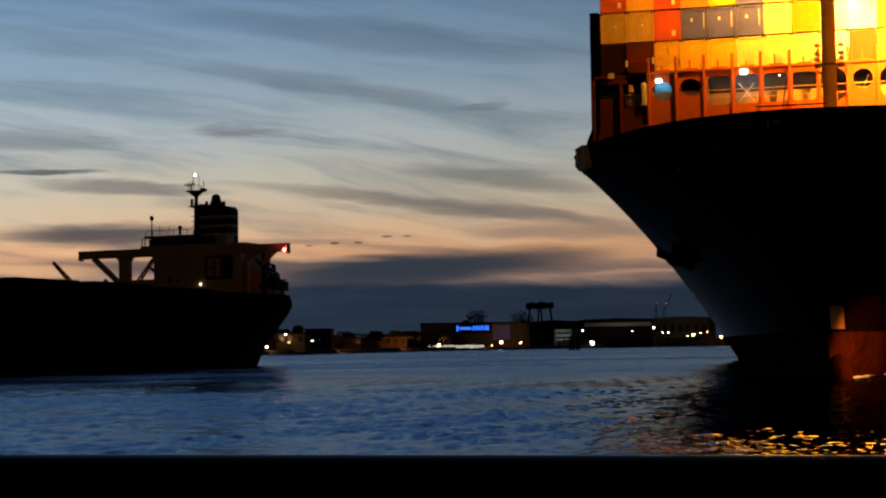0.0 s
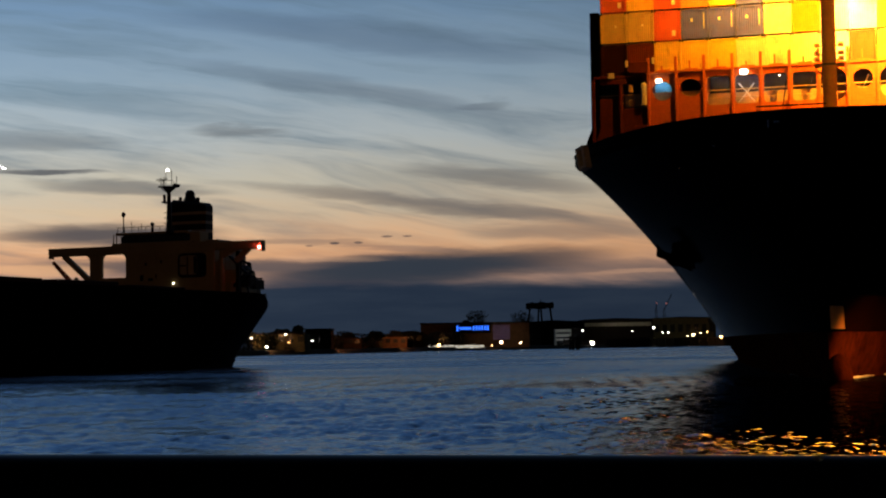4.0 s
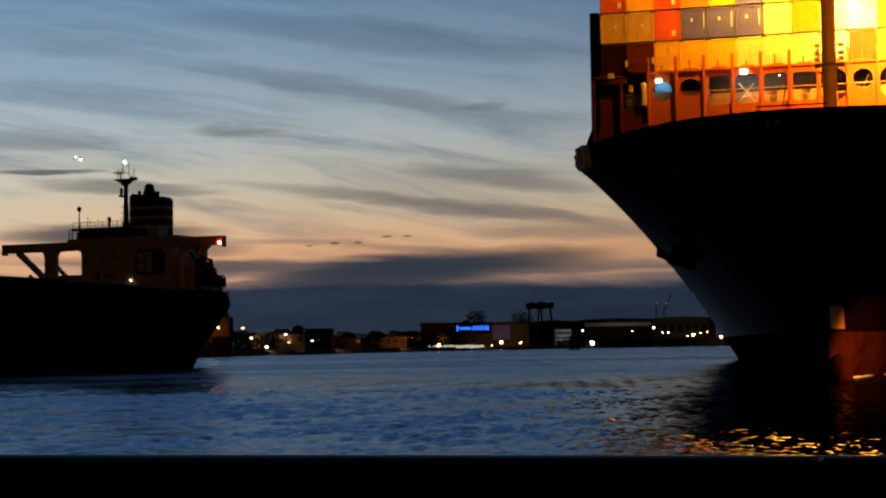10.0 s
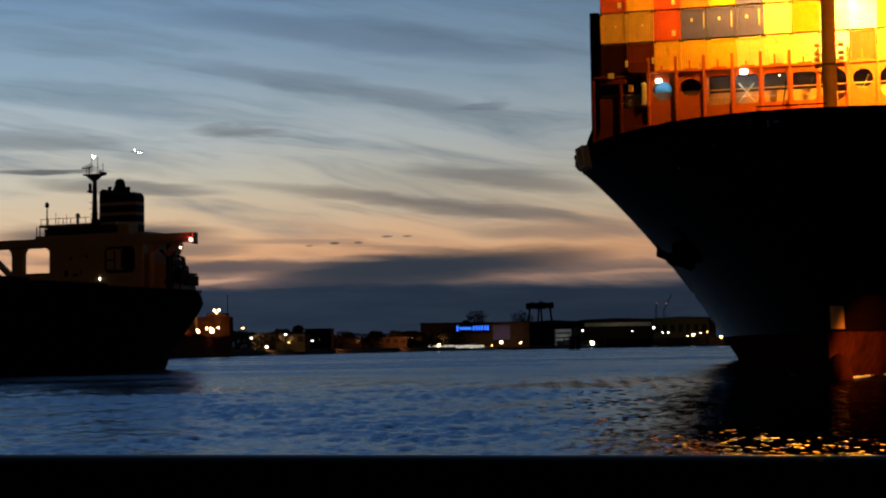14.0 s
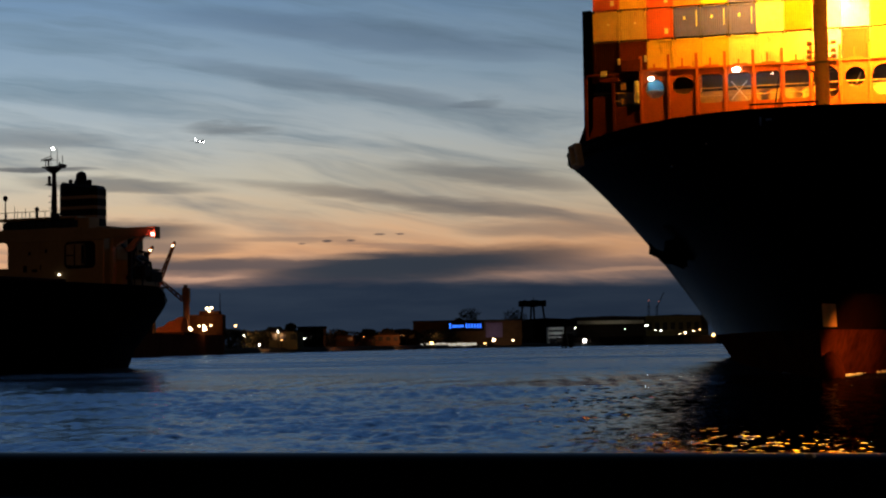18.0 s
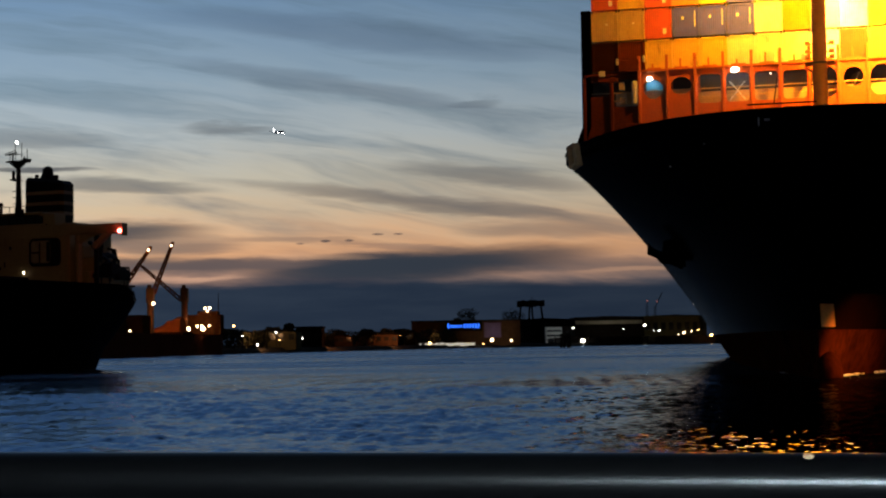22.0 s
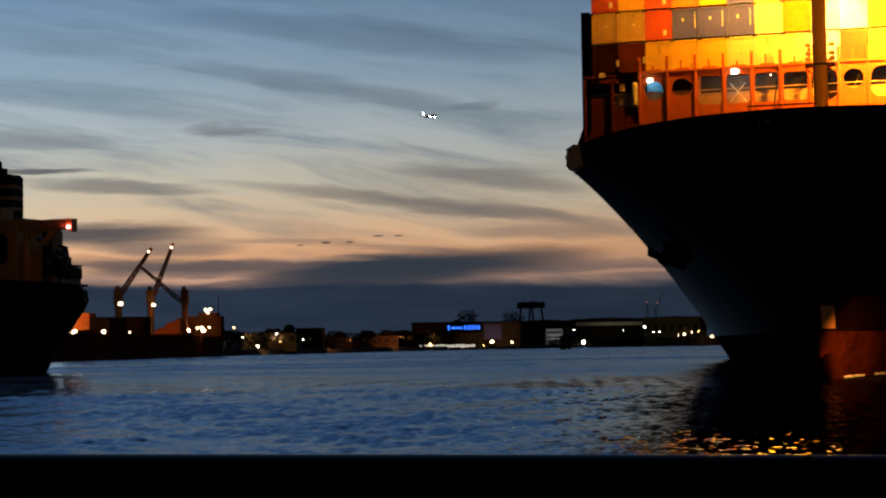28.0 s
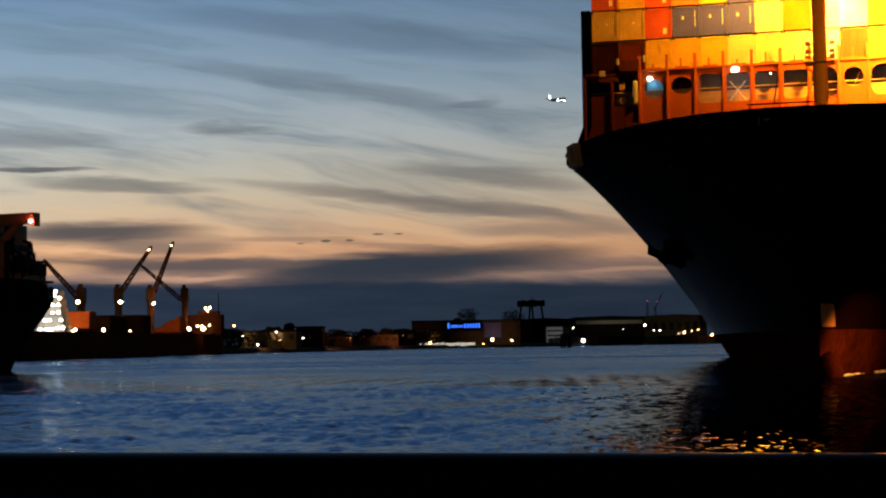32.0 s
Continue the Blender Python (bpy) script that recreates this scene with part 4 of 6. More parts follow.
def build_carrier():
    C = carrier

    def P(name, fn, m, label="", parent=C):
        bm = bmesh.new()
        fn(bm)
        return part(name, bm, m, parent, label)

    # house: local x = lateral + 20.5
    house = P("deckhouse", lambda b: bx(b, -5.9, 11.4, 0.3, 11, 11.0, 20.0, 0.12), carrier_house, "buff painted deckhouse front")
    P("bridge_front", lambda b: bx(b, -6.2, 11.7, -0.05, 0.3, 19.2, 20.9, 0.05), carrier_house)
    for sx, xin, xout in ((-1, -6.2, -21.2), (1, 11.7, 20.35)):
        P("bridge_wing", lambda b: (bx(b, min(xin, xout), max(xin, xout), 0, 1.4, 19.35, 19.6), bx(b, min(xin, xout), max(xin, xout), 0, 0.12, 19.4, 20.75, 0.02), bx(b, xout - 0.1, xout + 0.1, 0, 1.4, 19.0, 20.75)), carrier_house, "buff open bridge wing")
    # wing supports
    P("wing_post", lambda b: (bx(b, -13.2, -10.9, 0.4, 1.4, 12.2, 19.4, 0.15)), carrier_house)
    P("wing_strut", lambda b: beam(b, (-12.9, 0.9, 14.6), (-18.6, 0.9, 19.4), 0.9, 0.8), carrier_house)
    P("wing_strut", lambda b: beam(b, (-13.0, 0.9, 12.6), (-16.4, 0.9, 15.6), 0.45, 0.45), carrier_house)
    P("wing_post", lambda b: (bx(b, 12.3, 12.9, 0.4, 1.4, 12.2, 19.4, 0.1)), carrier_house)
    P("wing_post", lambda b: (bx(b, 15.1, 15.7, 0.9, 1.5, 12.2, 19.4, 0.1)), carrier_dark)
    P("wing_strut", lambda b: beam(b, (15.3, 0.9, 17.5), (17.7, 0.9, 19.6), 0.9, 0.7), carrier_house)
    # rounded gussets round the opening
    for x0, x1 in ((-10.9, -5.9),):
        for x, s in ((x0, 1), (x1, -1), (-13.2, -1)):
            def gus(b):
                n = 7
                pts = [(x, 19.4)] + [(x + s * (1.0 - math.sin(a) * 1.0), 19.4 - (1.0 - math.cos(a) * 1.0)) for a in np.linspace(0, math.pi / 2, n)]
                f = [b.verts.new((px, 0.45, pz)) for px, pz in pts]
                k = [b.verts.new((px, 1.3, pz)) for px, pz in pts]
                b.faces.new(f), b.faces.new(k[::-1])
                for i in range(len(pts)):
                    j = (i + 1) % len(pts)
                    b.faces.new((f[i], f[j], k[j], k[i]))
            P("gusset", gus, carrier_house)
        P("sill", lambda b: bx(b, x0, x1, 0.5, 1.3, 12.2, 15.4), carrier_house)
    # recess with plating and pipes on the front, its shade a flat dark plate
    def rounded(b, x0, x1, z0, z1, r, y0, y1):
        pts = []
        for cx, cz, a0 in ((x1 - r, z1 - r, 0), (x0 + r, z1 - r, 90), (x0 + r, z0 + r, 180), (x1 - r, z0 + r, 270)):
            pts += [(cx + r * math.cos(radians(a0 + k * 18)), cz + r * math.sin(radians(a0 + k * 18))) for k in range(6)]
        f, k = [b.verts.new((x, y0, z)) for x, z in pts], [b.verts.new((x, y1, z)) for x, z in pts]
        b.faces.new(f), b.faces.new(k[::-1])
        for q in range(len(pts)):
            w = (q + 1) % len(pts)
            b.faces.new((f[q], f[w], k[w], k[q]))

    P("recess_frame", lambda b: rounded(b, 4.3, 10.2, 14.85, 19.15, 0.95, 0.22, 0.34), carrier_house, "buff plate rim round the recess")
    P("recess", lambda b: rounded(b, 4.5, 10.0, 15.0, 19.05, 0.85, 0.2, 0.3), carrier_dark, "flat dark rounded plate for the recess's shade")
    P("recess_panel", lambda b: rounded(b, 4.9, 8.2, 15.5, 18.7, 0.5, 0.15, 0.25), screen_buff, "dull lit plating inside the recess")
    for px, pz, w, h in ((7.9, 17.1, 0.3, 1.4), (6.4, 17.0, 0.12, 1.5), (5.6, 17.0, 0.6, 0.12)):
        P("panel_fitting", lambda b: bx(b, px - w, px + w, 0.06, 0.15, pz - h, pz + h, 0.02), carrier_dark)
    for x, z, w, h in ((-2.6, 15.2, 0.32, 0.5), (-0.9, 14.9, 0.5, 0.22), (0.2, 15.4, 0.12, 0.4), (1.2, 17.8, 0.18, 0.25), (-1.8, 17.5, 0.2, 0.25)):
        P("front_fitting", lambda b: bx(b, x - w, x + w, 0.2, 0.31, z - h, z + h, 0.03), carrier_dark)
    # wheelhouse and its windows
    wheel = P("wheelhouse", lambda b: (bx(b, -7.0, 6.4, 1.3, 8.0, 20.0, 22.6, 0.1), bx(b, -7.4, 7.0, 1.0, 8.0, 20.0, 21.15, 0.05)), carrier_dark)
    P("wheelhouse_roof", lambda b: bx(b, -8.0, 6.4, 0.5, 5.6, 22.55, 22.95, 0.08), carrier_house)
    P("funnel_casing", lambda b: (bx(b, 6.6, 10.6, 3.0, 9.5, 19.9, 21.4, 0.2), bx(b, 5.4, 8.2, 1.2, 4.0, 20.4, 22.75, 0.15)), carrier_house)
    P("wheelhouse_parapet", lambda b: bx(b, -8.6, 7.2, 0.4, 0.55, 19.9, 21.2, 0.03), carrier_house)
    for x in (-8.4, -7.8):
        P("roof_stanchion", lambda b: tube(b, (x, 0.6, 21.0), (x, 0.6, 22.7), 0.09, seg=6), carrier_house)
    for x, h in ((-5.2, 1.9), (-4.7, 1.3), (-3.2, 1.6), (-2.4, 0.9), (1.4, 0.8), (6.0, 0.9)):
        P("roof_aerial", lambda b: tube(b, (x, 1.2, 22.9), (x, 1.2, 22.9 + h), 0.04, seg=5), carrier_dark)
    for i in range(9):
        x = -6.6 + i * 1.55
        P("window", lambda b: bx(b, x - 0.6, x + 0.6, 0.93, 1.02, 21.2, 22.35, 0.02), glass_dark, parent=wheel)
    for i in range(9):
        x = -7.6 + i * 1.4
        P("roof_rail_post", lambda b: tube(b, (x, 0.6, 22.9), (x, 0.6, 23.9), 0.05, seg=5), carrier_dark, parent=wheel)
    P("roof_rail", lambda b: tube(b, (-7.6, 0.6, 23.85), (3.6, 0.6, 23.85), 0.05, seg=5), carrier_dark, parent=wheel)
    # signal mast
    mast = P("signal_mast", lambda b: (tube(b, (3.6, -1.0, 22.7), (3.6, -1.0, 29.6), 0.48, 0.30, 12), bx(b, 3.2, 4.0, -1.4, -0.2, 22.4, 23.4)), carrier_dark, "dark signal mast with radar platform")
    P("platform", lambda b: (bx(b, 2.1, 5.1, -2.0, -0.2, 30.05, 30.25), tube(b, (3.6, -1.1, 29.3), (3.6, -1.1, 30.1), 0.35, 1.15, 12), bx(b, 4.9, 5.4, -1.8, -0.4, 30.2, 30.55), tube(b, (3.6, -1.1, 29.0), (2.2, -1.1, 30.0), 0.08, seg=5), tube(b, (3.6, -1.1, 29.0), (5.0, -1.1, 30.0), 0.08, seg=5)), carrier_dark, parent=mast)
    for x, z0, z1, r in ((2.1, 30.2, 31.6, 0.07), (5.1, 30.2, 31.9, 0.06), (3.05, 30.2, 32.9, 0.05), (4.15, 30.2, 32.9, 0.05), (2.6, 30.2, 31.2, 0.1), (4.6, 30.2, 31.0, 0.08)):
        P("aerial", lambda b: tube(b, (x, -1, z0), (x, -1, z1), r, seg=5), carrier_dark, parent=mast)
    P("platform_rail", lambda b: (tube(b, (2.0, -2.1, 31.1), (5.2, -2.1, 31.1), 0.05, seg=5), tube(b, (1.2, -1, 31.4), (3.0, -1, 31.9), 0.06, seg=5)), carrier_dark, parent=mast)
    for z, wd in ((27.4, 0.95), (25.9, 1.0), (25.0, 0.95), (24.1, 0.9)):
        P("crossbar", lambda b: tube(b, (3.6 - wd, -1, z), (4.3, -1, z), 0.06, seg=5), carrier_dark, parent=mast)
    P("radar_scanner", lambda b: (beam(b, (1.7, -1, 31.25), (3.3, -1, 31.55), 0.22, 0.16), tube(b, (2.6, -1, 30.2), (2.6, -1, 31.4), 0.12, seg=6)), carrier_dark, parent=mast)
    P("mast_bracket", lambda b: (bx(b, 2.45, 3.4, -1.5, -0.5, 27.5, 27.7), bx(b, 2.6, 2.95, -1.3, -0.8, 27.7, 28.9, 0.08)), carrier_dark, parent=mast)
    P("mast_light", lambda b: ball(b, (3.62, -1.35, 32.95), 0.22, 2), glow_white, "white masthead light", mast)
    # smaller masts
    small = P("aerial_mast", lambda b: (tube(b, (-6.0, 0.0, 22.9), (-6.0, 0.0, 25.6), 0.13, 0.09, 8)), carrier_dark)
    P("dome", lambda b: ball(b, (-6.0, 0, 26.0), 0.36, 2, (1, 1, 1.3)), carrier_dark, parent=small)
    P("vent_post", lambda b: (tube(b, (-0.6, 0.5, 22.9), (-0.6, 0.5, 24.2), 0.22, seg=8), ball(b, (-0.6, 0.5, 24.2), 0.4, 1)), carrier_dark)
    # funnel
    funnel = P("funnel", lambda b: bx(b, -0.75, 6.12, 6.0, 9.4, 14.0, 28.4, 0.5), funnel_black, "black funnel with two buff bands")
    for v in funnel.data.vertices:
        if v.co.z > 27:
            v.co.z += (2.6 - v.co.x) * 0.12
    for z in (22.9, 24.4, 26.0):
        def band(b):
            o = [(-0.27, 5.99), (5.64, 5.99), (6.13, 6.48), (6.13, 8.92), (5.64, 9.41), (-0.27, 9.41), (-0.76, 8.92), (-0.76, 6.48)]
            lo, hi = [b.verts.new((x, y, z)) for x, y in o], [b.verts.new((x, y, z + 0.5)) for x, y in o]
            for i in range(8):
                b.faces.new((lo[i], lo[(i + 1) % 8], hi[(i + 1) % 8], hi[i]))
        P("funnel_band", band, funnel_band, "buff painted band", funnel)
    P("exhaust", lambda b: (tube(b, (2.3, 7.6, 28.2), (2.3, 7.9, 29.5), 1.15, 0.8, 12), ball(b, (2.3, 7.8, 29.6), 0.85, 2), tube(b, (0.5, 7.6, 28.2), (0.5, 7.6, 29.2), 0.3, seg=8), tube(b, (3.9, 7.6, 28.0), (3.9, 7.6, 29.0), 0.4, seg=8)), funnel_black, parent=funnel)
    # poop, boats and clutter behind the house
    P("poop_house", lambda b: bx(b, -9, 9.5, 8, 13.2, 12.2, 15.0, 0.1), carrier_dark)
    P("boat_deck", lambda b: bx(b, 9.0, 14.2, 5.0, 11.5, 14.8, 15.1), carrier_dark)
    boat = P("lifeboat", lambda b: (ball(b, (12.7, 8, 16.4), 1.0, 2, (0.8, 2.2, 0.8))), carrier_dark, "dark enclosed lifeboat in its davits")
    for y in (6.0, 10.0):
        P("fall_block", lambda b: ball(b, (12.3, y, 17.3), 0.3, 1), carrier_dark)
        P("davit", lambda b: (beam(b, (13.0, y, 15.0), (12.6, y, 17.6), 0.35, 0.4), beam(b, (12.6, y, 17.6), (11.2, y, 17.9), 0.35, 0.35)), carrier_dark)
    rng = random.Random(8)
    for i in range(12):
        x, y = rng.uniform(6, 13.5), rng.uniform(9, 13.8)
        h = rng.uniform(0.8, 2.6)
        P("deck_gear", lambda b: bx(b, x - rng.uniform(0.3, 0.8), x + rng.uniform(0.3, 0.8), y - 0.4, y + 0.4, 12.2, 12.6 + h, 0.05), carrier_dark)
    for i in range(14):
        x = -10 + i * 1.65
        P("stern_rail_post", lambda b: tube(b, (x, 14.6, 9.9), (x, 14.6, 11.3), 0.05, seg=5), carrier_dark)
    P("stern_rail", lambda b: (tube(b, (-10, 14.6, 11.25), (11.5, 14.6, 11.25), 0.06, seg=5), tube(b, (-10, 14.6, 10.7), (11.5, 14.6, 10.7), 0.05, seg=5)), carrier_dark)
    # ladder, pipes and gear crowded below the port wing
    for i in range(9):
        x, z = 13.2 + rng.uniform(0, 2.6), 13.2 + rng.uniform(0, 4.0)
        P("pipe_run", lambda b: tube(b, (x, 3 + rng.uniform(0, 5), z), (x + rng.uniform(-0.8, 1.2), 3 + rng.uniform(0, 5), z + rng.uniform(0.8, 2.4)), 0.14, seg=6), carrier_dark)
    P("outer_stair", lambda b: (beam(b, (12.0, 3.5, 12.3), (15.5, 3.5, 15.4), 0.8, 0.3), beam(b, (15.5, 4.4, 15.4), (12.0, 4.4, 18.6), 0.8, 0.3)), carrier_dark)
    P("boat_cradle", lambda b: (bx(b, 12.9, 15.7, 4.0, 9.0, 13.4, 13.7), bx(b, 15.2, 15.9, 6.0, 9.2, 13.0, 14.6, 0.1), bx(b, 13.2, 14.6, 4.4, 7.0, 13.7, 14.7, 0.1), bx(b, 15.0, 15.9, 4.2, 6.0, 13.7, 15.3, 0.1)), carrier_dark)
    for x, z0, z1 in ((13.1, 12.2, 15.2), (14.3, 12.2, 16.4), (15.7, 12.2, 15.0), (15.0, 13.6, 16.2)):
        P("cradle_post", lambda b: beam(b, (x, 4.0, z0), (x, 4.0, z1), 0.16, 0.16), carrier_dark)
    for z in (14.3, 14.9):
        P("cradle_rail", lambda b: tube(b, (13.0, 3.95, z), (15.8, 3.95, z), 0.05, seg=5), carrier_dark)
    P("vent_cowl", lambda b: (tube(b, (14.8, 3.0, 15.6), (14.8, 3.0, 17.6), 0.3, seg=8), ball(b, (14.9, 2.9, 17.7), 0.5, 1)), carrier_dark)
    P("wing_ladder", lambda b: [beam(b, (15.9 + 0.0 * q, 1.2, 13.5 + q * 0.5), (16.5, 1.2, 13.5 + q * 0.5), 0.06, 0.06) for q in range(10)] + [beam(b, (x, 1.2, 13.2), (x, 1.2, 18.6), 0.07, 0.07) for x in (15.9, 16.5)], carrier_dark)
    for i in range(6):
        P("poop_rail_post", lambda b: tube(b, (11.4 + i * 0.5, 11.2, 12.0), (11.4 + i * 0.5, 11.2, 13.8 + 0.3 * (i % 2)), 0.06, seg=5), carrier_dark)
    P("mooring_winch", lambda b: bx(b, 10.5, 12.2, 13.2, 14.4, 9.9, 11.0, 0.1), cowl_pale, "pale mooring winch at the stern")
    # stepped decks and gear between the house and the stern
    for x0, x1, y0, y1, z0, z1 in ((10.2, 13.4, 2.2, 10.8, 10.4, 14.2), (11.2, 14.0, 3.6, 9.4, 14.2, 16.2), (10.6, 12.6, 2.0, 6.4, 16.2, 18.0), (8.0, 13.2, 9.0, 12.8, 10.2, 13.6)):
        P("aft_deckhouse", lambda b: bx(b, x0, x1, y0, y1, z0, z1, 0.12), carrier_house, "dull buff stepped house aft of the bridge")
    P("deck_edge", lambda b: bx(b, 9.5, 13.6, 9.5, 13.9, 12.15, 12.45, 0.05), cowl_pale, "pale edge of the aft deck")
    P("wing_bracket", lambda b: [bx(b, 12.9 + 0.45 * k, 13.5 + 0.45 * k, 0.5, 1.3, 19.4 - 1.3 * (1 - k / 8) ** 2, 19.5) for k in range(9)], carrier_house)
    for k in range(8):
        x, y, z = rng.uniform(11, 14.2), rng.uniform(3.5, 10.5), rng.uniform(14.2, 16.4)
        P("vent_pipe", lambda b: (tube(b, (x, y, z - 1.5), (x, y, z + 0.9), 0.13, seg=6), ball(b, (x, y, z + 0.9), 0.24, 1)), carrier_dark)
    for k in range(12):
        y = 8.8 + k * 0.45
        P("aft_rail_post", lambda b: tube(b, (12.9, y, 10.1), (12.9, y, 11.5), 0.05, seg=5), carrier_dark)
    P("aft_rail", lambda b: [tube(b, (12.9, 8.8, z), (12.9, 14.2, z), 0.05, seg=5) for z in (10.8, 11.45)], carrier_dark)
    P("stern_winch", lambda b: (bx(b, 11.2, 12.8, 13.4, 15.2, 9.9, 11.3, 0.15), tube(b, (11.0, 14.3, 11.2), (12.9, 14.3, 11.2), 0.5, seg=12)), carrier_dark)
    # hatch covers forward
    for i in range(7):
        y = -12 - i * 18.5
        P("hatch_cover", lambda b: bx(b, -13.5, 13.5, y - 15, y, 12.1, 12.9 if i == 0 else 13.2, 0.1), deck_dark)
    # lamps that burn on her
    P("port_side_light", lambda b: ball(b, (20.2, -0.25, 19.6), 0.27, 2), glow_red, "red port side light")
    P("deck_light", lambda b: ball(b, (3.6, 0.2, 14.2), 0.11, 1, (0.8, 0.8, 1.6)), glow_white, "small white deck light")


build_carrier()


# ---- the geared ship moored at the far bank ----
def build_geared_ship():
    s = thing("geared_bulk_ship", "dark moored cargo ship with four deck cranes and many deck lights", "ship")

    def P(name, fn, m, label="", parent=s):
        bm = bmesh.new()
        fn(bm)
        return part(name, bm, m, parent, label)

    # hull follows the far bank, from its stern to the bow
    a, b = Vector((-118.0, 455.0, 0)), Vector((-95.5, 716.0, 0))
    way = (b - a).normalized()
    side = Vector((way.y, -way.x, 0))
    rows = []
    for z, k in ((-1.0, 0.95), (3.0, 1.0), (8.0, 1.0)):
        row = []
        for f in np.linspace(0, 1, 40):
            w = 11.0 * k * min(1, math.sin(min(1, (1 - f) * 9) * math.pi / 2) + 0.05) * min(1, 0.7 + f * 4)
            row.append(a + way * (b - a).length * f + side * w + Vector((0, 0, z)))
        for f in np.linspace(1, 0, 40):
            w = 11.0 * k * min(1, math.sin(min(1, (1 - f) * 9) * math.pi / 2) + 0.05) * min(1, 0.7 + f * 4)
            row.append(a + way * (b - a).length * f - side * w + Vector((0, 0, z)))
        row.append(row[0])
        rows.append([tuple(v) for v in row])
    grid_mesh("hull", rows, geared_hull, s)
    bm = bmesh.new()
    bm.faces.new([bm.verts.new((v[0], v[1], 7.7)) for v in rows[2][:-1]])
    part("deck", bm, ship_brown, s)
    # deck cranes: post foot, head height, jib foot and tip
    cranes = [((-111.1, 533.0), 22.2, (-111.8, 533.0, 18.8), (-122.6, 533.0, 30.9)), ((-108.2, 580.0), 23.7, (-107.2, 580.0, 22.5), (-97.0, 580.0, 37.4)),
              ((-102.9, 614.0), 24.7, (-101.8, 614.0, 22.8), (-94.7, 614.0, 41.0)), ((-96.0, 651.0), 25.8, (-97.3, 651.0, 21.3), (-112.2, 651.0, 34.3))]
    for (x, y), head, foot, tip in cranes:
        c = P("deck_crane", lambda q: (tube(q, (x, y, 7.5), (x, y, head - 5), 1.3, 1.2, 14), tube(q, (x, y, head - 5.4), (x, y, head - 4.6), 1.6, seg=14)), crane_buff, "deck crane with raised jib")
        P("cab", lambda q: (bx(q, x - 1.4, x + 1.4, y - 1.6, y + 1.6, head - 4.7, head, 0.2), bx(q, x - 0.9, x + 0.4, y - 1.0, y + 1.0, head, head + 1.2)), crane_buff, parent=c)
        f, t = Vector(foot), Vector(tip)
        d = t - f

        def jib(q):
            up = Vector((-d.z, 0, d.x)).normalized()
            for oy in (-0.8, 0.8):
                for oz in (-0.62, 0.62):
                    beam(q, f + up * oz + Vector((0, oy, 0)), t + up * oz * 0.45 + Vector((0, oy * 0.3, 0)), 0.5, 0.5)
            n = 9
            for i in range(n):
                k0, k1 = i / n, (i + 1) / n
                o0, o1 = 0.8 * (1 - 0.7 * k0), 0.8 * (1 - 0.7 * k1)
                h0, h1 = 0.62 * (1 - 0.55 * k0), 0.62 * (1 - 0.55 * k1)
                for sgn in (-1, 1):
                    beam(q, f + d * k0 + up * h0 + Vector((0, o0 * sgn, 0)), f + d * k1 - up * h1 + Vector((0, o1 * sgn, 0)), 0.24, 0.24)
                    beam(q, f + d * k0 + up * h0 * sgn + Vector((0, o0, 0)), f + d * k1 + up * h1 * sgn + Vector((0, -o1, 0)), 0.22, 0.22)
            ball(q, t, 0.6, 1)
        P("jib", jib, ship_oxide, parent=c)
        if y > 540 and y < 640:
            P("jib_light", lambda q: ball(q, t - d * 0.06 + Vector((0, -1, 0)), 0.36, 2), glow_warm, "warm lamp at the jib head", c)
    # hold stacks and deckhouse
    P("orange_cargo_hold", lambda q: bx(q, -112.0, -104.2, 512, 522, 9.2, 14.4, 0.2), far_orange, "floodlit orange hold cover")
    def heap(q):
        cols = []
        for a in range(23):
            row = []
            for b in range(9):
                x, y = -103.2 + a * 0.49, 618 + b * 2.6
                edge = min(1.0, b * 0.45, (8 - b) * 0.45) * min(1.0, (22 - a) * 0.5)
                h = (1.6 + 0.21 * a + 1.3 * noise.noise(Vector((x * 0.35, y * 0.12, 3.3)))) * edge
                row.append(q.verts.new((x, y, 8.6 + max(0.0, h))))
            cols.append(row)
        for a in range(22):
            for b in range(8):
                q.faces.new((cols[a][b], cols[a + 1][b], cols[a + 1][b + 1], cols[a][b + 1]))
    P("cargo_heap", heap, far_orange, "floodlit orange-brown heap of cargo under sheeting")
    P("hatch_coaming", lambda q: bx(q, -104.0, -91.6, 616.5, 641, 7.6, 8.7, 0.1), ship_brown)
    P("hold_cover", lambda q: bx(q, -119.5, -101.5, 590, 606, 8.0, 14.6, 0.2), ship_brown)
    P("hold_cover", lambda q: bx(q, -117.0, -104.5, 545, 575, 8.0, 13.6, 0.2), ship_brown)
    house = P("forward_house", lambda q: (bx(q, -96.5, -82.5, 656, 664, 7.6, 15.6, 0.3), bx(q, -92, -84, 657, 663, 15.6, 17.0, 0.2)), ship_brown)
    P("house_mast", lambda q: tube(q, (-84.2, 660, 15.6), (-84.2, 660, 24.0), 0.22, 0.12, 8), far_dark, parent=house)
    # stern accommodation, brightly lit deck over deck
    acc = P("accommodation", lambda q: [bx(q, -122.5 + i * 0.9, -109.5 - 0.55 * i, 501 + i * 0.3, 512, 7.6 + i * 2.6, 10.2 + i * 2.6, 0.1) for i in range(5)], far_pale, "white tiered accommodation block lit deck by deck")
    tower = [(-111.7, 20.1), (-112.2, 18.8), (-110.6, 18.1), (-112.7, 16.1), (-110.9, 16.1), (-112.7, 13.8), (-110.9, 13.9), (-114.9, 11.5), (-113.6, 11.6), (-110.2, 11.6),
             (-116.4, 9.0), (-114.4, 9.0), (-112.9, 9.0), (-111.1, 9.3), (-109.6, 9.4)]
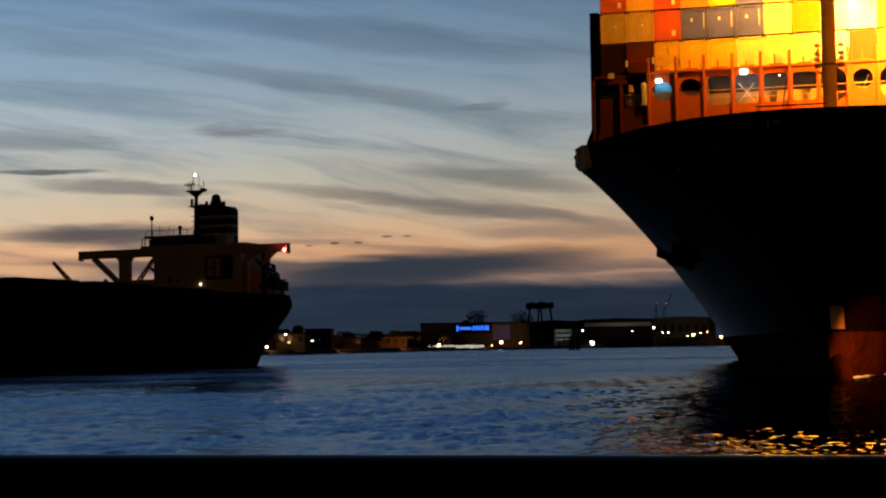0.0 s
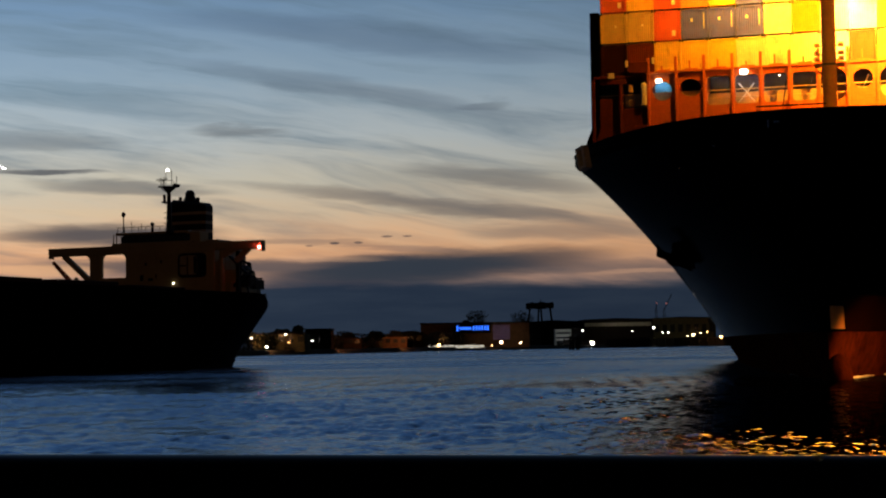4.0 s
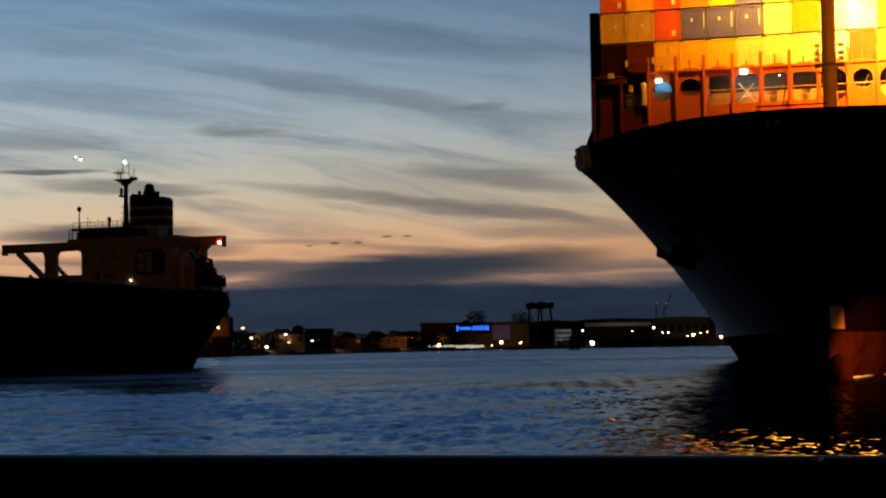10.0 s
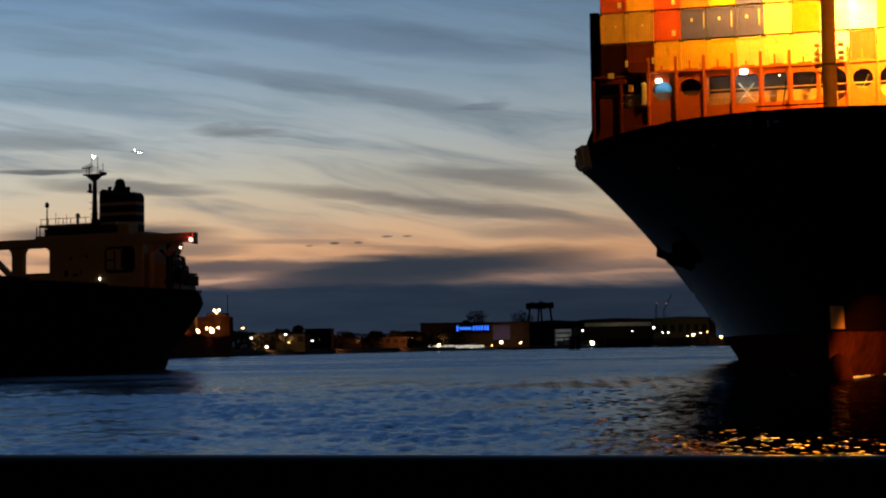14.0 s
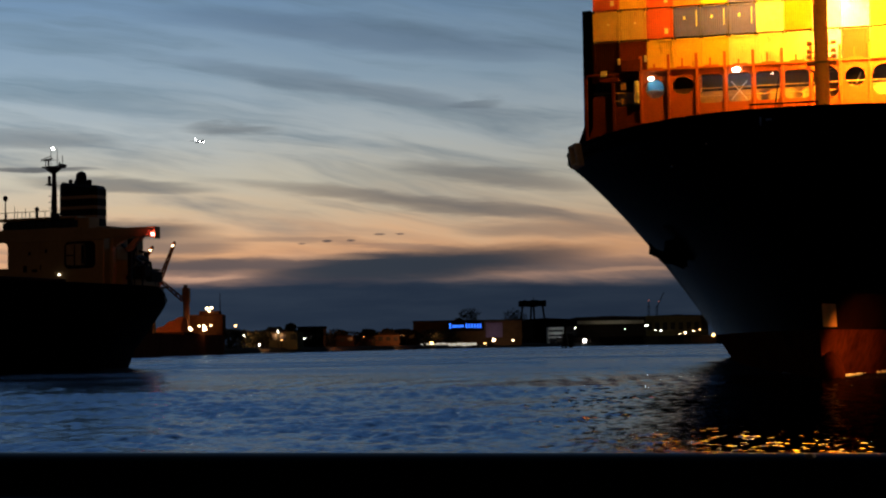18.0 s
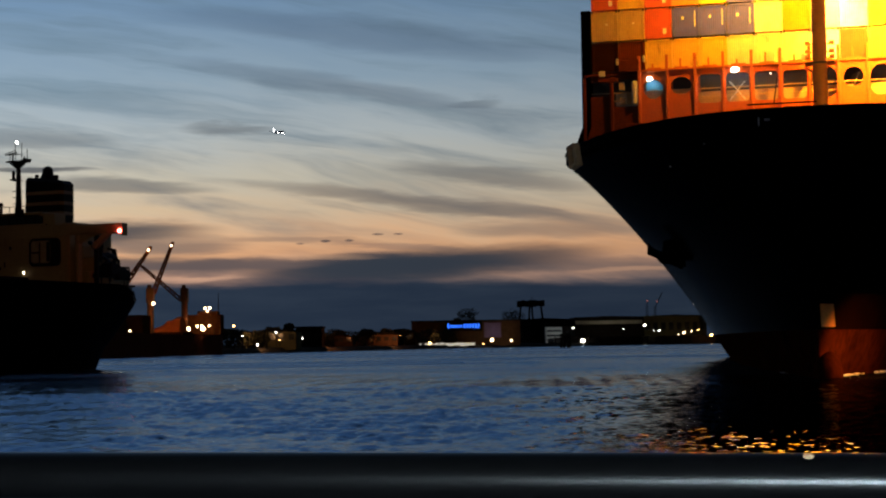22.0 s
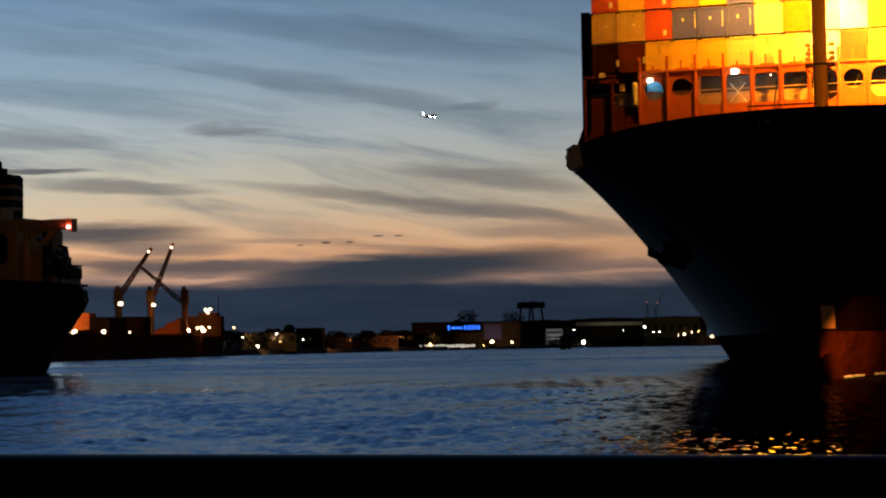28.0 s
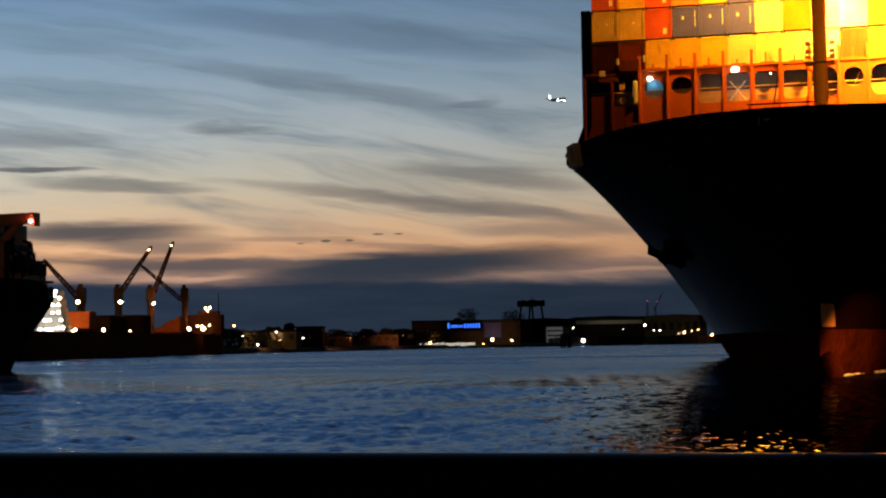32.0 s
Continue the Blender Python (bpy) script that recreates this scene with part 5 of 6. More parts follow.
    for x, z in tower:
        P("deck_light", lambda q: ball(q, (x, 500, z), 0.42, 1, (1.3, 0.8, 0.9)), glow_white, parent=acc)
    lamps = [(-108.6, 516.0, 17.3, 1.0), (-106.0, 571.8, 18.6, 1.0), (-101.0, 609.0, 19.0, 0.8), (-94.3, 647.7, 9.9, 1.3), (-107.8, 508.4, 8.9, 0.7), (-105.5, 540.0, 9.0, 0.9), (-104.8, 582.6, 9.1, 0.45),
             (-108.7, 509.4, 8.5, 0.45), (-88.9, 650.2, 10.1, 1.2), (-89.7, 652.1, 11.2, 0.6), (-91.1, 650.6, 11.1, 0.6), (-87.1, 654.1, 11.3, 0.5), (-88.6, 655, 18.0, 0.7), (-86.9, 655, 18.2, 0.7), (-87.8, 655, 16.9, 0.5)]
    for x, y, z, r in lamps:
        P("deck_floodlight", lambda q: (ball(q, (x, y, z), r * 0.7, 2, (1, 0.6, 0.9)), tube(q, (x, y + r * 0.5, z), (x, y + r * 0.5 + 1.5, z - 0.2), 0.15, seg=5)), glow_warm, "warm white deck floodlight")


build_geared_ship()
lamp("hold_floodlight", "SPOT", (-106.5, 503.0, 17.0), 1800, (1.0, 0.5, 0.18), 1.2, (-106.5, 533, 11), 150, 0.4)
lamp("hold_floodlight", "SPOT", (-96.5, 606.0, 17.0), 1500, (1.0, 0.45, 0.13), 1.2, (-96.5, 638, 11), 150, 0.4)
lamp("deck_floodlight", "SPOT", (-90.0, 645.0, 13.0), 800, (1.0, 0.36, 0.10), 1.2, (-90, 675, 7), 150, 0.4)
lamp("deck_floodlight", "SPOT", (-112.0, 496.0, 15.0), 350, (1.0, 0.95, 0.85), 0.5, (-112, 526, 9), 150, 0.4)


# ---- the far bank ----
def build_bank():
    line = [(-700, 420), (-220, 430), (-120, 470), (-104, 640), (-84, 716), (-52.4, 844), (-11.6, 954), (22.5, 1065), (83, 1170), (146, 1212), (201, 1224), (420, 1260), (1500, 1300)]
    rows = []
    rng = random.Random(3)
    for off, z in ((0, -1.5), (1.0, 1.4), (4, 2.0), (60, 2.4), (2600, 6.0)):
        row = []
        for i, (x, y) in enumerate(line):
            row.append((x - off * 0.25 * (1 if x < 100 else 0), y + off, z + (rng.uniform(0, 0.5) if 0 < off < 60 else 0)))
        rows.append(row)
    tagged(grid_mesh("far_bank", rows, earth), "dark low far bank of the harbour", "bank", kind="structure")


build_bank()


def shed(name, label, category, x0, x1, y, z0, z1, material, depth=40, gable=0.0, windows=0, lit=None, door=True):
    t = thing(name, label, category, (0, 0, 0))
    bm = bmesh.new()
    bx(bm, x0, x1, y, y + depth, min(z0, 1.2), z1 - gable, 0.1)
    wall = part("wall", bm, material, t)
    bm = bmesh.new()
    if gable:
        n = max(1, int((x1 - x0) / 26))
        for i in range(n):
            a, b = x0 + (x1 - x0) * i / n, x0 + (x1 - x0) * (i + 1) / n
            vs = [bm.verts.new(p) for p in ((a, y - 0.4, z1 - gable), (b, y - 0.4, z1 - gable), ((a + b) / 2, y - 0.4, z1), (a, y + depth, z1 - gable), (b, y + depth, z1 - gable), ((a + b) / 2, y + depth, z1))]
            for f in ((0, 1, 2), (3, 5, 4), (0, 2, 5, 3), (1, 4, 5, 2), (0, 3, 4, 1)):
                bm.faces.new([vs[k] for k in f])
    else:
        bx(bm, x0 - 0.4, x1 + 0.4, y - 0.4, y + depth + 0.4, z1 - 0.1, z1 + 0.5, 0.05)
    part("roof", bm, far_dark, t)
    for i in range(windows):
        x = x0 + (x1 - x0) * (i + 0.5) / windows
        bm = bmesh.new()
        bx(bm, x - 0.28 * (x1 - x0) / windows, x + 0.28 * (x1 - x0) / windows, y - 0.12, y + 0.05, z0 + (z1 - z0) * 0.45, z0 + (z1 - z0) * 0.72)
        part("window", bm, glass_dark, t)
    if door:
        bm = bmesh.new()
        x = x0 + (x1 - x0) * 0.3
        bx(bm, x - 2, x + 2, y - 0.15, y + 0.05, 1.2, min(z1 - 1, 5.5))
        part("door", bm, far_dark, t)
    return t


shed("warehouse", "low pale-roofed warehouse on the far bank", "warehouse", -86.0, -63.8, 779, 1.5, 11.2, far_olive, 30, 1.6, 5)
shed("warehouse", "dark flat-roofed warehouse on the far bank", "warehouse", -68.6, -56.0, 836, 1.5, 12.0, far_dark, 25, 0, 3)
shed("warehouse", "small brown shed near the water", "shed", -59.1, -42.8, 880, 1.5, 9.0, far_brown, 20, 1.2, 4)
shed("warehouse", "long low brown shed on the far bank", "shed", -45.7, -20.6, 936, 1.5, 9.6, far_brown, 20, 1.2, 6)
shed("warehouse", "dark shed beside the sign building", "shed", -28.1, -11.7, 975, 1.5, 12.0, far_dark, 20, 1.0, 3)
shed("factory_hall", "large dark hall carrying a blue lit sign", "hall", -15.2, 54.6, 1090, 1.5, 17.4, far_brown, 60, 0, 0)
shed("factory_hall", "dark long hall behind the wharf", "hall", 56.0, 101.0, 1222, 1.5, 20.4, far_dark, 50, 1.2, 0)
shed("office_block", "pale three-storey office block by the wharf", "building", 78.3, 89.9, 1200, 1.5, 13.6, far_pale, 14, 0, 0)
shed("office_block", "dark block beside the office", "building", 90.8, 100.0, 1202, 1.5, 14.0, far_dark, 14, 0, 2)
shed("transit_shed", "long transit shed with a pale eaves band", "shed", 102.0, 153.3, 1245, 1.5, 21.5, far_dark, 50, 0.8, 0)
shed("transit_shed", "olive transit shed lit from the wharf", "shed", 154.0, 200.5, 1252, 1.5, 22.0, far_olive, 50, 0.8, 8)
bm = bmesh.new()
bx(bm, 103, 152, 1244.0, 1244.9, 15.6, 18.2, 0.05)
tagged(part("eaves_band", bm, far_pale), "pale band under the eaves of the long shed", "facade panel")
for i in range(3):
    bm = bmesh.new()
    bx(bm, 79.0, 89.2, 1199.7, 1199.95, 3.6 + i * 3.3, 4.9 + i * 3.3)
    tagged(part("window_row", bm, glass_dark), "dark strip of office windows", "window")


def build_sign():
    s = thing("illuminated_sign", "blue lit lettering bars on the hall front", "sign")
    bm = bmesh.new()
    bx(bm, 6.8, 29.8, 1077.0, 1077.4, 10.8, 17.6)
    part("sign_board", bm, far_dark, s)
    bm = bmesh.new()
    for x in (9, 18, 27):
        bx(bm, x - 0.3, x + 0.3, 1077.4, 1090.2, 11.5, 12.2)
    part("sign_bracket", bm, far_dark, s)
    # one tall bar, six small bars, then six tall ones
    for x, z0, z1 in [(8.4, 12.4, 15.7)] + [(10.3 + k * 1.25, 13.1, 14.6) for k in range(6)] + [(18.7 + k * 1.8, 12.7, 15.4) for k in range(6)]:
        bm = bmesh.new()
        bx(bm, x - 0.42, x + 0.42, 1076.6, 1076.95, z0, z1, 0.1)
        part("sign_bar", bm, glow_blue, s)
    bm = bmesh.new()
    bx(bm, 31.4, 42.2, 1089.2, 1089.85, 6.5, 16.0, 0.1)
    tagged(part("wall_panel", bm, panel_violet), "violet panel on the hall front", "facade panel")


build_sign()


def build_wharf():
    for x0, x1, y, z1 in ((84.0, 146.0, 1193, 6.0), (146.2, 204.0, 1214, 6.2), (-10.0, 24.0, 1021, 1.9)):
        t = thing("wharf", "dark piled timber wharf along the far bank", "wharf")
        bm = bmesh.new()
        bx(bm, x0, x1, y, y + 34, -1, z1, 0.2)
        part("deck", bm, far_dark, t)
        for i in range(int((x1 - x0) / 6) + 1):
            bm = bmesh.new()
            tube(bm, (x0 + i * 6, y - 0.6, -1), (x0 + i * 6, y - 0.6, z1 + 0.5), 0.5, seg=8)
            part("pile", bm, far_dark, t)
    # lit quay edge drawn as blocks that glow in place of lamplight
    t = thing("market_awning", "long white quay strip, its lamplight put in as glow", "awning")
    for i in range(11):
        x = -9.5 + i * 3.05
        bm = bmesh.new()
        bx(bm, x, x + 2.75, 1019.6, 1021.2, 1.6 + 0.25 * math.sin(i * 2.1), 3.3 + 0.2 * math.cos(i * 1.7), 0.1)
        part("awning_bay", bm, glow_strip, t)
    g = thing("gantry_crane", "dark dock gantry crane on splayed legs", "crane")
    rng = random.Random(31)
    bm = bmesh.new()
    bx(bm, 61.6, 82.4, 1270, 1276, 30.0, 34.2, 1.1)
    for k in range(7):
        x = 63.2 + k * 2.95
        bx(bm, x - 1.5, x + 1.5, 1270.4, 1275.6, 29.4 + rng.uniform(0, 0.8), 34.3 + rng.uniform(-0.2, 0.7), 0.5)
    part("crane_house", bm, far_dark, g)
    bm = bmesh.new()
    beam(bm, (72.0, 1273, 32.0), (73.2, 1273, 36.6), 0.5, 0.5)
    part("aerial", bm, far_dark, g)
    for x, foot in ((64.6, 61.0), (71.2, 69.4), (72.8, 74.4), (79.6, 83.2)):
        for y in (1270.5, 1275.5):
            bm = bmesh.new()
            beam(bm, (x, y, 30.4), (foot, y, 2), 1.1, 1.1)
            part("leg", bm, far_dark, g)
    d = thing("mooring_dolphin", "dark cluster of mooring piles standing in the water", "piling")
    for k in range(7):
        a = 2 * math.pi * k / 7
        bm = bmesh.new()
        tube(bm, (65.8 + 2.6 * math.cos(a), 860 + 2.6 * math.sin(a), -2), (65.8 + 2.2 * math.cos(a), 860 + 2.2 * math.sin(a), 6.6 + 0.7 * math.sin(k * 2.1)), 0.55, seg=8)
        part("pile", bm, far_dark, d)
    bm = bmesh.new()
    bx(bm, 63.2, 68.4, 857.5, 862.5, 5.4, 6.3, 0.2)
    part("cap", bm, far_dark, d)
    for x, y, z1, lean in ((162.7, 1300, 33.5, 0.3), (169.1, 1302, 33.0, 5.8)):
        c = thing("jib_crane", "thin far jib crane with a red warning lamp", "crane", group="far jib cranes")
        bm = bmesh.new()
        for q in (-0.7, 0.7):
            beam(bm, (x + q, y, 1.5), (x + q, y, z1 - 4), 0.35, 0.35)
        for k in range(9):
            beam(bm, (x - 0.7, y, 3 + k * 3), (x + 0.7, y, 6 + k * 3), 0.2, 0.2)
        part("tower", bm, far_dark, c)
        bm = bmesh.new()
        beam(bm, (x, y, z1 - 5), (x + lean, y, z1 + (7 if lean > 1 else 1)), 0.5, 0.5)
        part("jib", bm, far_dark, c)
        bm = bmesh.new()
        ball(bm, (x + (0 if lean < 1 else 1.5), y - 1, z1), 0.55, 1)
        part("warning_lamp", bm, mat("warning_glow", (1, 0.3, 0.25), emit=(1.0, 0.3, 0.25), power=0.35), c)


build_wharf()


def build_tree(name_seed, x, y, z, h, w):
    rng = random.Random(name_seed)
    t = thing("tree", "dark broad-crowned tree on the far bank", "tree", group="trees on the far bank")
    bm = bmesh.new()
    tube(bm, (x, y, 1.5), (x, y, z + h * 0.25), 0.35, 0.18, 7)
    for i in range(4):
        a = rng.uniform(0, 6.28)
        tube(bm, (x, y, z), (x + math.cos(a) * w * 0.3, y + math.sin(a) * w * 0.2, z + h * 0.55), 0.16, 0.06, 5)
    part("trunk", bm, bark, t)
    vs, fs = [], []
    for i in range(900):
        while True:
            p = Vector((rng.uniform(-1, 1), rng.uniform(-1, 1), rng.uniform(-1, 1)))
            if p.length < 1:
                break
        lump = 0.75 + 0.35 * noise.noise(p * 2.2 + Vector((name_seed * 3.1, 0, 0)))
        c = Vector((x + p.x * w * 0.52 * lump, y + p.y * w * 0.5 * lump, z + h * 0.5 + p.z * h * 0.55 * lump))
        s = rng.uniform(0.25, 0.6)
        u = Vector((rng.uniform(-1, 1), rng.uniform(-1, 1), rng.uniform(-1, 1))).normalized()
        v = u.orthogonal().normalized()
        k = len(vs)
        vs += [c + u * s, c + v * s * 0.7, c - u * s, c - v * s * 0.7]
        fs.append((k, k + 1, k + 2, k + 3))
    me = bpy.data.meshes.new("crown")
    me.from_pydata([tuple(v) for v in vs], [], fs)
    me.materials.append(leaf)
    new("crown", me).parent = t


def build_hedge():
    """Low scrub and small trees that close the gaps along the far bank."""
    rng = random.Random(21)
    vs, fs = [], []
    line = [(-97, 690), (-86, 735), (-78, 770), (-58, 850), (-20, 965), (12, 1075), (60, 1195)]
    for i in range(7000):
        k = rng.uniform(0, len(line) - 1.001)
        a, b = line[int(k)], line[int(k) + 1]
        f = k - int(k)
        x, y = a[0] + (b[0] - a[0]) * f + rng.uniform(-2, 4), a[1] + (b[1] - a[1]) * f + rng.uniform(14, 24)
        top = 9.0 + 2.4 * noise.noise(Vector((x * 0.13, 7.7, 0))) + 1.2 * noise.noise(Vector((x * 0.6, 1.7, 0)))
        c = Vector((x, y, 1.5 + top * rng.random() ** 0.7))
        s = rng.uniform(0.4, 0.9)
        u = Vector((rng.uniform(-1, 1), rng.uniform(-1, 1), rng.uniform(-1, 1))).normalized()
        v = u.orthogonal().normalized()
        n = len(vs)
        vs += [c + u * s, c + v * s * 0.8, c - u * s, c - v * s * 0.8]
        fs.append((n, n + 1, n + 2, n + 3))
    me = bpy.data.meshes.new("bank_scrub")
    me.from_pydata([tuple(v) for v in vs], [], fs)
    me.materials.append(leaf)
    tagged(new("bank_scrub", me), "dark low scrub along the far bank", "scrub", kind="stuff")


build_hedge()

TREES = [(-70.5, 817.1, 9.6, 4.6, 7.1), (-74.1, 794.7, 9.5, 2.6, 4.8), (-49.7, 887.2, 7.4, 3.8, 7.7), (-37.2, 921.7, 7.4, 4.6, 12.3), (-27.2, 947.3, 7.3, 5.1, 10.7),
         (-17.6, 970.8, 7.9, 4.5, 9.7), (22.3, 1157, 16.3, 11.5, 19.5), (53.5, 1163.1, 14.8, 12.0, 21.0), (15.0, 1155, 16.2, 4.4, 6.6), (197.4, 1248, 13.7, 9.3, 8.4),
         (-79.4, 815, 7.5, 5.0, 7.9), (-60.1, 870, 8.0, 4.6, 7.4)]
for i, a in enumerate(TREES):
    build_tree(i + 1, *a)

BANK_LAMPS = [(-78.2, 747.2, 3.8, 0.6, 0), (-72.4, 772.9, 9.4, 0.45, 0), (-82.5, 726.3, 7.7, 0.35, 0), (-70.5, 770, 5.7, 0.3, 2), (-63.2, 809.6, 6.5, 0.4, 0), (-84.8, 715.1, 11.8, 0.55, 2), (-88.2, 698.5, 11.6, 0.55, 1), (-3.1, 987.2, 3.5, 1.1, 2), (35.9, 1075, 4.8, 1.4, 1), (48.5, 1080, 4.3, 0.9, 1), (21.1, 1064.5, 2.9, 0.5, 2)]
WHARF_LAMPS = [(103.3, 1186.4, 3.6, 1.7, 0), (96.3, 1181.7, 12.4, 0.6, 0), (149.3, 1209, 13.9, 1.0, 0), (159.6, 1208, 10.1, 0.7, 0), (155.5, 1208, 10.2, 0.5, 0), (177.2, 1208, 8.3, 1.1, 1), (173.0, 1208, 7.5, 0.5, 1), (182.7, 1208, 9.4, 0.6, 1), (187.3, 1208, 10.2, 0.6, 2), (196.9, 1208, 6.4, 1.3, 2), (131.9, 1190, 11.2, 0.4, 0), (30.1, 1070, 2.7, 0.5, 2)]
for x, y, z, r, k in BANK_LAMPS + WHARF_LAMPS:
    t = thing("lamp_post", ("cool white", "warm white", "orange sodium")[k] + " lamp on a thin post by the water", "street lamp", group="lamps on the far bank")
    bm = bmesh.new()
    tube(bm, (x, y + 0.7, -0.5), (x, y + 0.7, z), 0.14, seg=6)
    beam(bm, (x, y + 0.7, z), (x, y, z), 0.14, 0.14)
    part("post", bm, far_dark, t)
    bm = bmesh.new()
    ball(bm, (x, y, z), r * 0.75, 2, (1, 0.7, 0.9))
    part("lamp_head", bm, (glow_white, glow_warm, glow_sodium)[k], t)
# unseen spots that carry the light of the nearby lamp heads
lamp("wharf_fill", "SPOT", (149.3, 1205, 16.0), 2000, (0.9, 0.95, 0.6), 1.2, (149.3, 1235, 10), 150, 0.4)
lamp("wharf_fill", "SPOT", (192.0, 1204, 9.0), 2000, (1.0, 0.5, 0.15), 1.2, (192, 1234, 3), 150, 0.4)
lamp("wharf_fill", "SPOT", (36.0, 1068, 7.0), 2200, (1.0, 0.7, 0.35), 1.2, (36, 1098, 1), 150, 0.4)
# added fill without lamp heads: violet panel, office, long shed, hall
lamp("wharf_fill", "SPOT", (37.0, 1066, 6.0), 500, (0.75, 0.7, 1.0), 1.0, (37, 1096, 12), 90, 0.6)
lamp("wharf_fill", "SPOT", (84.0, 1186, 9.0), 1800, (0.85, 0.95, 1.0), 1.0, (84, 1216, 3), 150, 0.4)
lamp("wharf_fill", "SPOT", (126.0, 1226, 14.0), 1500, (1.0, 0.9, 0.65), 0.8, (126, 1256, 8), 150, 0.4)
lamp("wharf_fill", "SPOT", (-3.1, 1040, 8.0), 6000, (1.0, 0.45, 0.18), 1.2, (-3.1, 1080, 12), 150, 0.4)
# unseen fill spots added to brighten the bank's sheds and scrub
lamp("bank_fill", "SPOT", (-76.0, 744, 9.0), 9000, (1.0, 0.5, 0.2), 0.5, (-76, 774, 3), 150, 0.4)
lamp("bank_fill", "SPOT", (-45.0, 838, 9.0), 9000, (1.0, 0.36, 0.12), 0.5, (-45, 868, 3), 150, 0.4)
lamp("bank_fill", "SPOT", (-22.0, 922, 9.0), 7000, (1.0, 0.36, 0.12), 0.5, (-22, 952, 3), 150, 0.4)


# ---- the airliner ----
plane = thing("airliner", "small far airliner on approach with landing lights on", "aeroplane")


def build_plane():
    bm = bmesh.new()
    tube(bm, (0, -13, 0), (0, 10, 0), 1.9, 1.9, 14), tube(bm, (0, 10, 0), (0, 18, 0.9), 1.9, 0.4, 14)
    ball(bm, (0, -13, 0), 1.9, 2, (1, 1.7, 1))
    smooth(part("fuselage", bm, plane_skin, plane))
    for sx in (-1, 1):
        bm = bmesh.new()
        vs = [bm.verts.new(p) for p in ((sx * 1.5, -3, -0.8), (sx * 1.5, 3.5, -0.8), (sx * 16.5, 5.2, 0.6), (sx * 16.5, 3.6, 0.6), (sx * 1.5, -3, -0.4), (sx * 1.5, 3.5, -0.4), (sx * 16.5, 5.2, 0.75), (sx * 16.5, 3.6, 0.75))]
        for f in ((0, 1, 2, 3), (7, 6, 5, 4), (0, 4, 5, 1), (1, 5, 6, 2), (2, 6, 7, 3), (3, 7, 4, 0)):
            bm.faces.new([vs[i] for i in f])
        part("wing", bm, plane_skin, plane)
        bm = bmesh.new()
        tube(bm, (sx * 5.6, -4.6, -2.0), (sx * 5.6, -0.8, -2.0), 1.0, 0.8, 12)
        part("engine", bm, plane_skin, plane)
        bm = bmesh.new()
        vs = [bm.verts.new(p) for p in ((sx * 0.4, 13.5, 0.9), (sx * 0.4, 16.8, 0.9), (sx * 6.0, 17.6, 1.3), (sx * 6.0, 16.2, 1.3))]
        g = bmesh.ops.solidify(bm, geom=[bm.faces.new(vs)], thickness=0.9)
        part("tailplane", bm, plane_skin, plane)
    bm = bmesh.new()
    vs = [bm.verts.new(p) for p in ((0, 12, 1.4), (0, 17.5, 1.2), (0, 18.8, 7.4), (0, 16.6, 7.4))]
    bmesh.ops.solidify(bm, geom=[bm.faces.new(vs)], thickness=0.35)
    part("fin", bm, tail_glow, plane, "white tail fin, lamplight on it put in as glow")
    for x, y, z, r in ((1.9, -3.4, -0.9, 1.15), (-1.9, -3.4, -0.9, 1.15), (0.0, -13.5, -2.2, 1.0)):
        bm = bmesh.new()
        ball(bm, (x, y, z), r, 2)
        part("landing_light", bm, glow_plane, plane)


build_plane()
plane.scale = (1.08, 1.08, 1.08)


# ---- the car that swings round on the quay, its headlamps catching the rail ----
car = thing("passing_car", "dark saloon car turning on the quay with headlamps lit", "car")


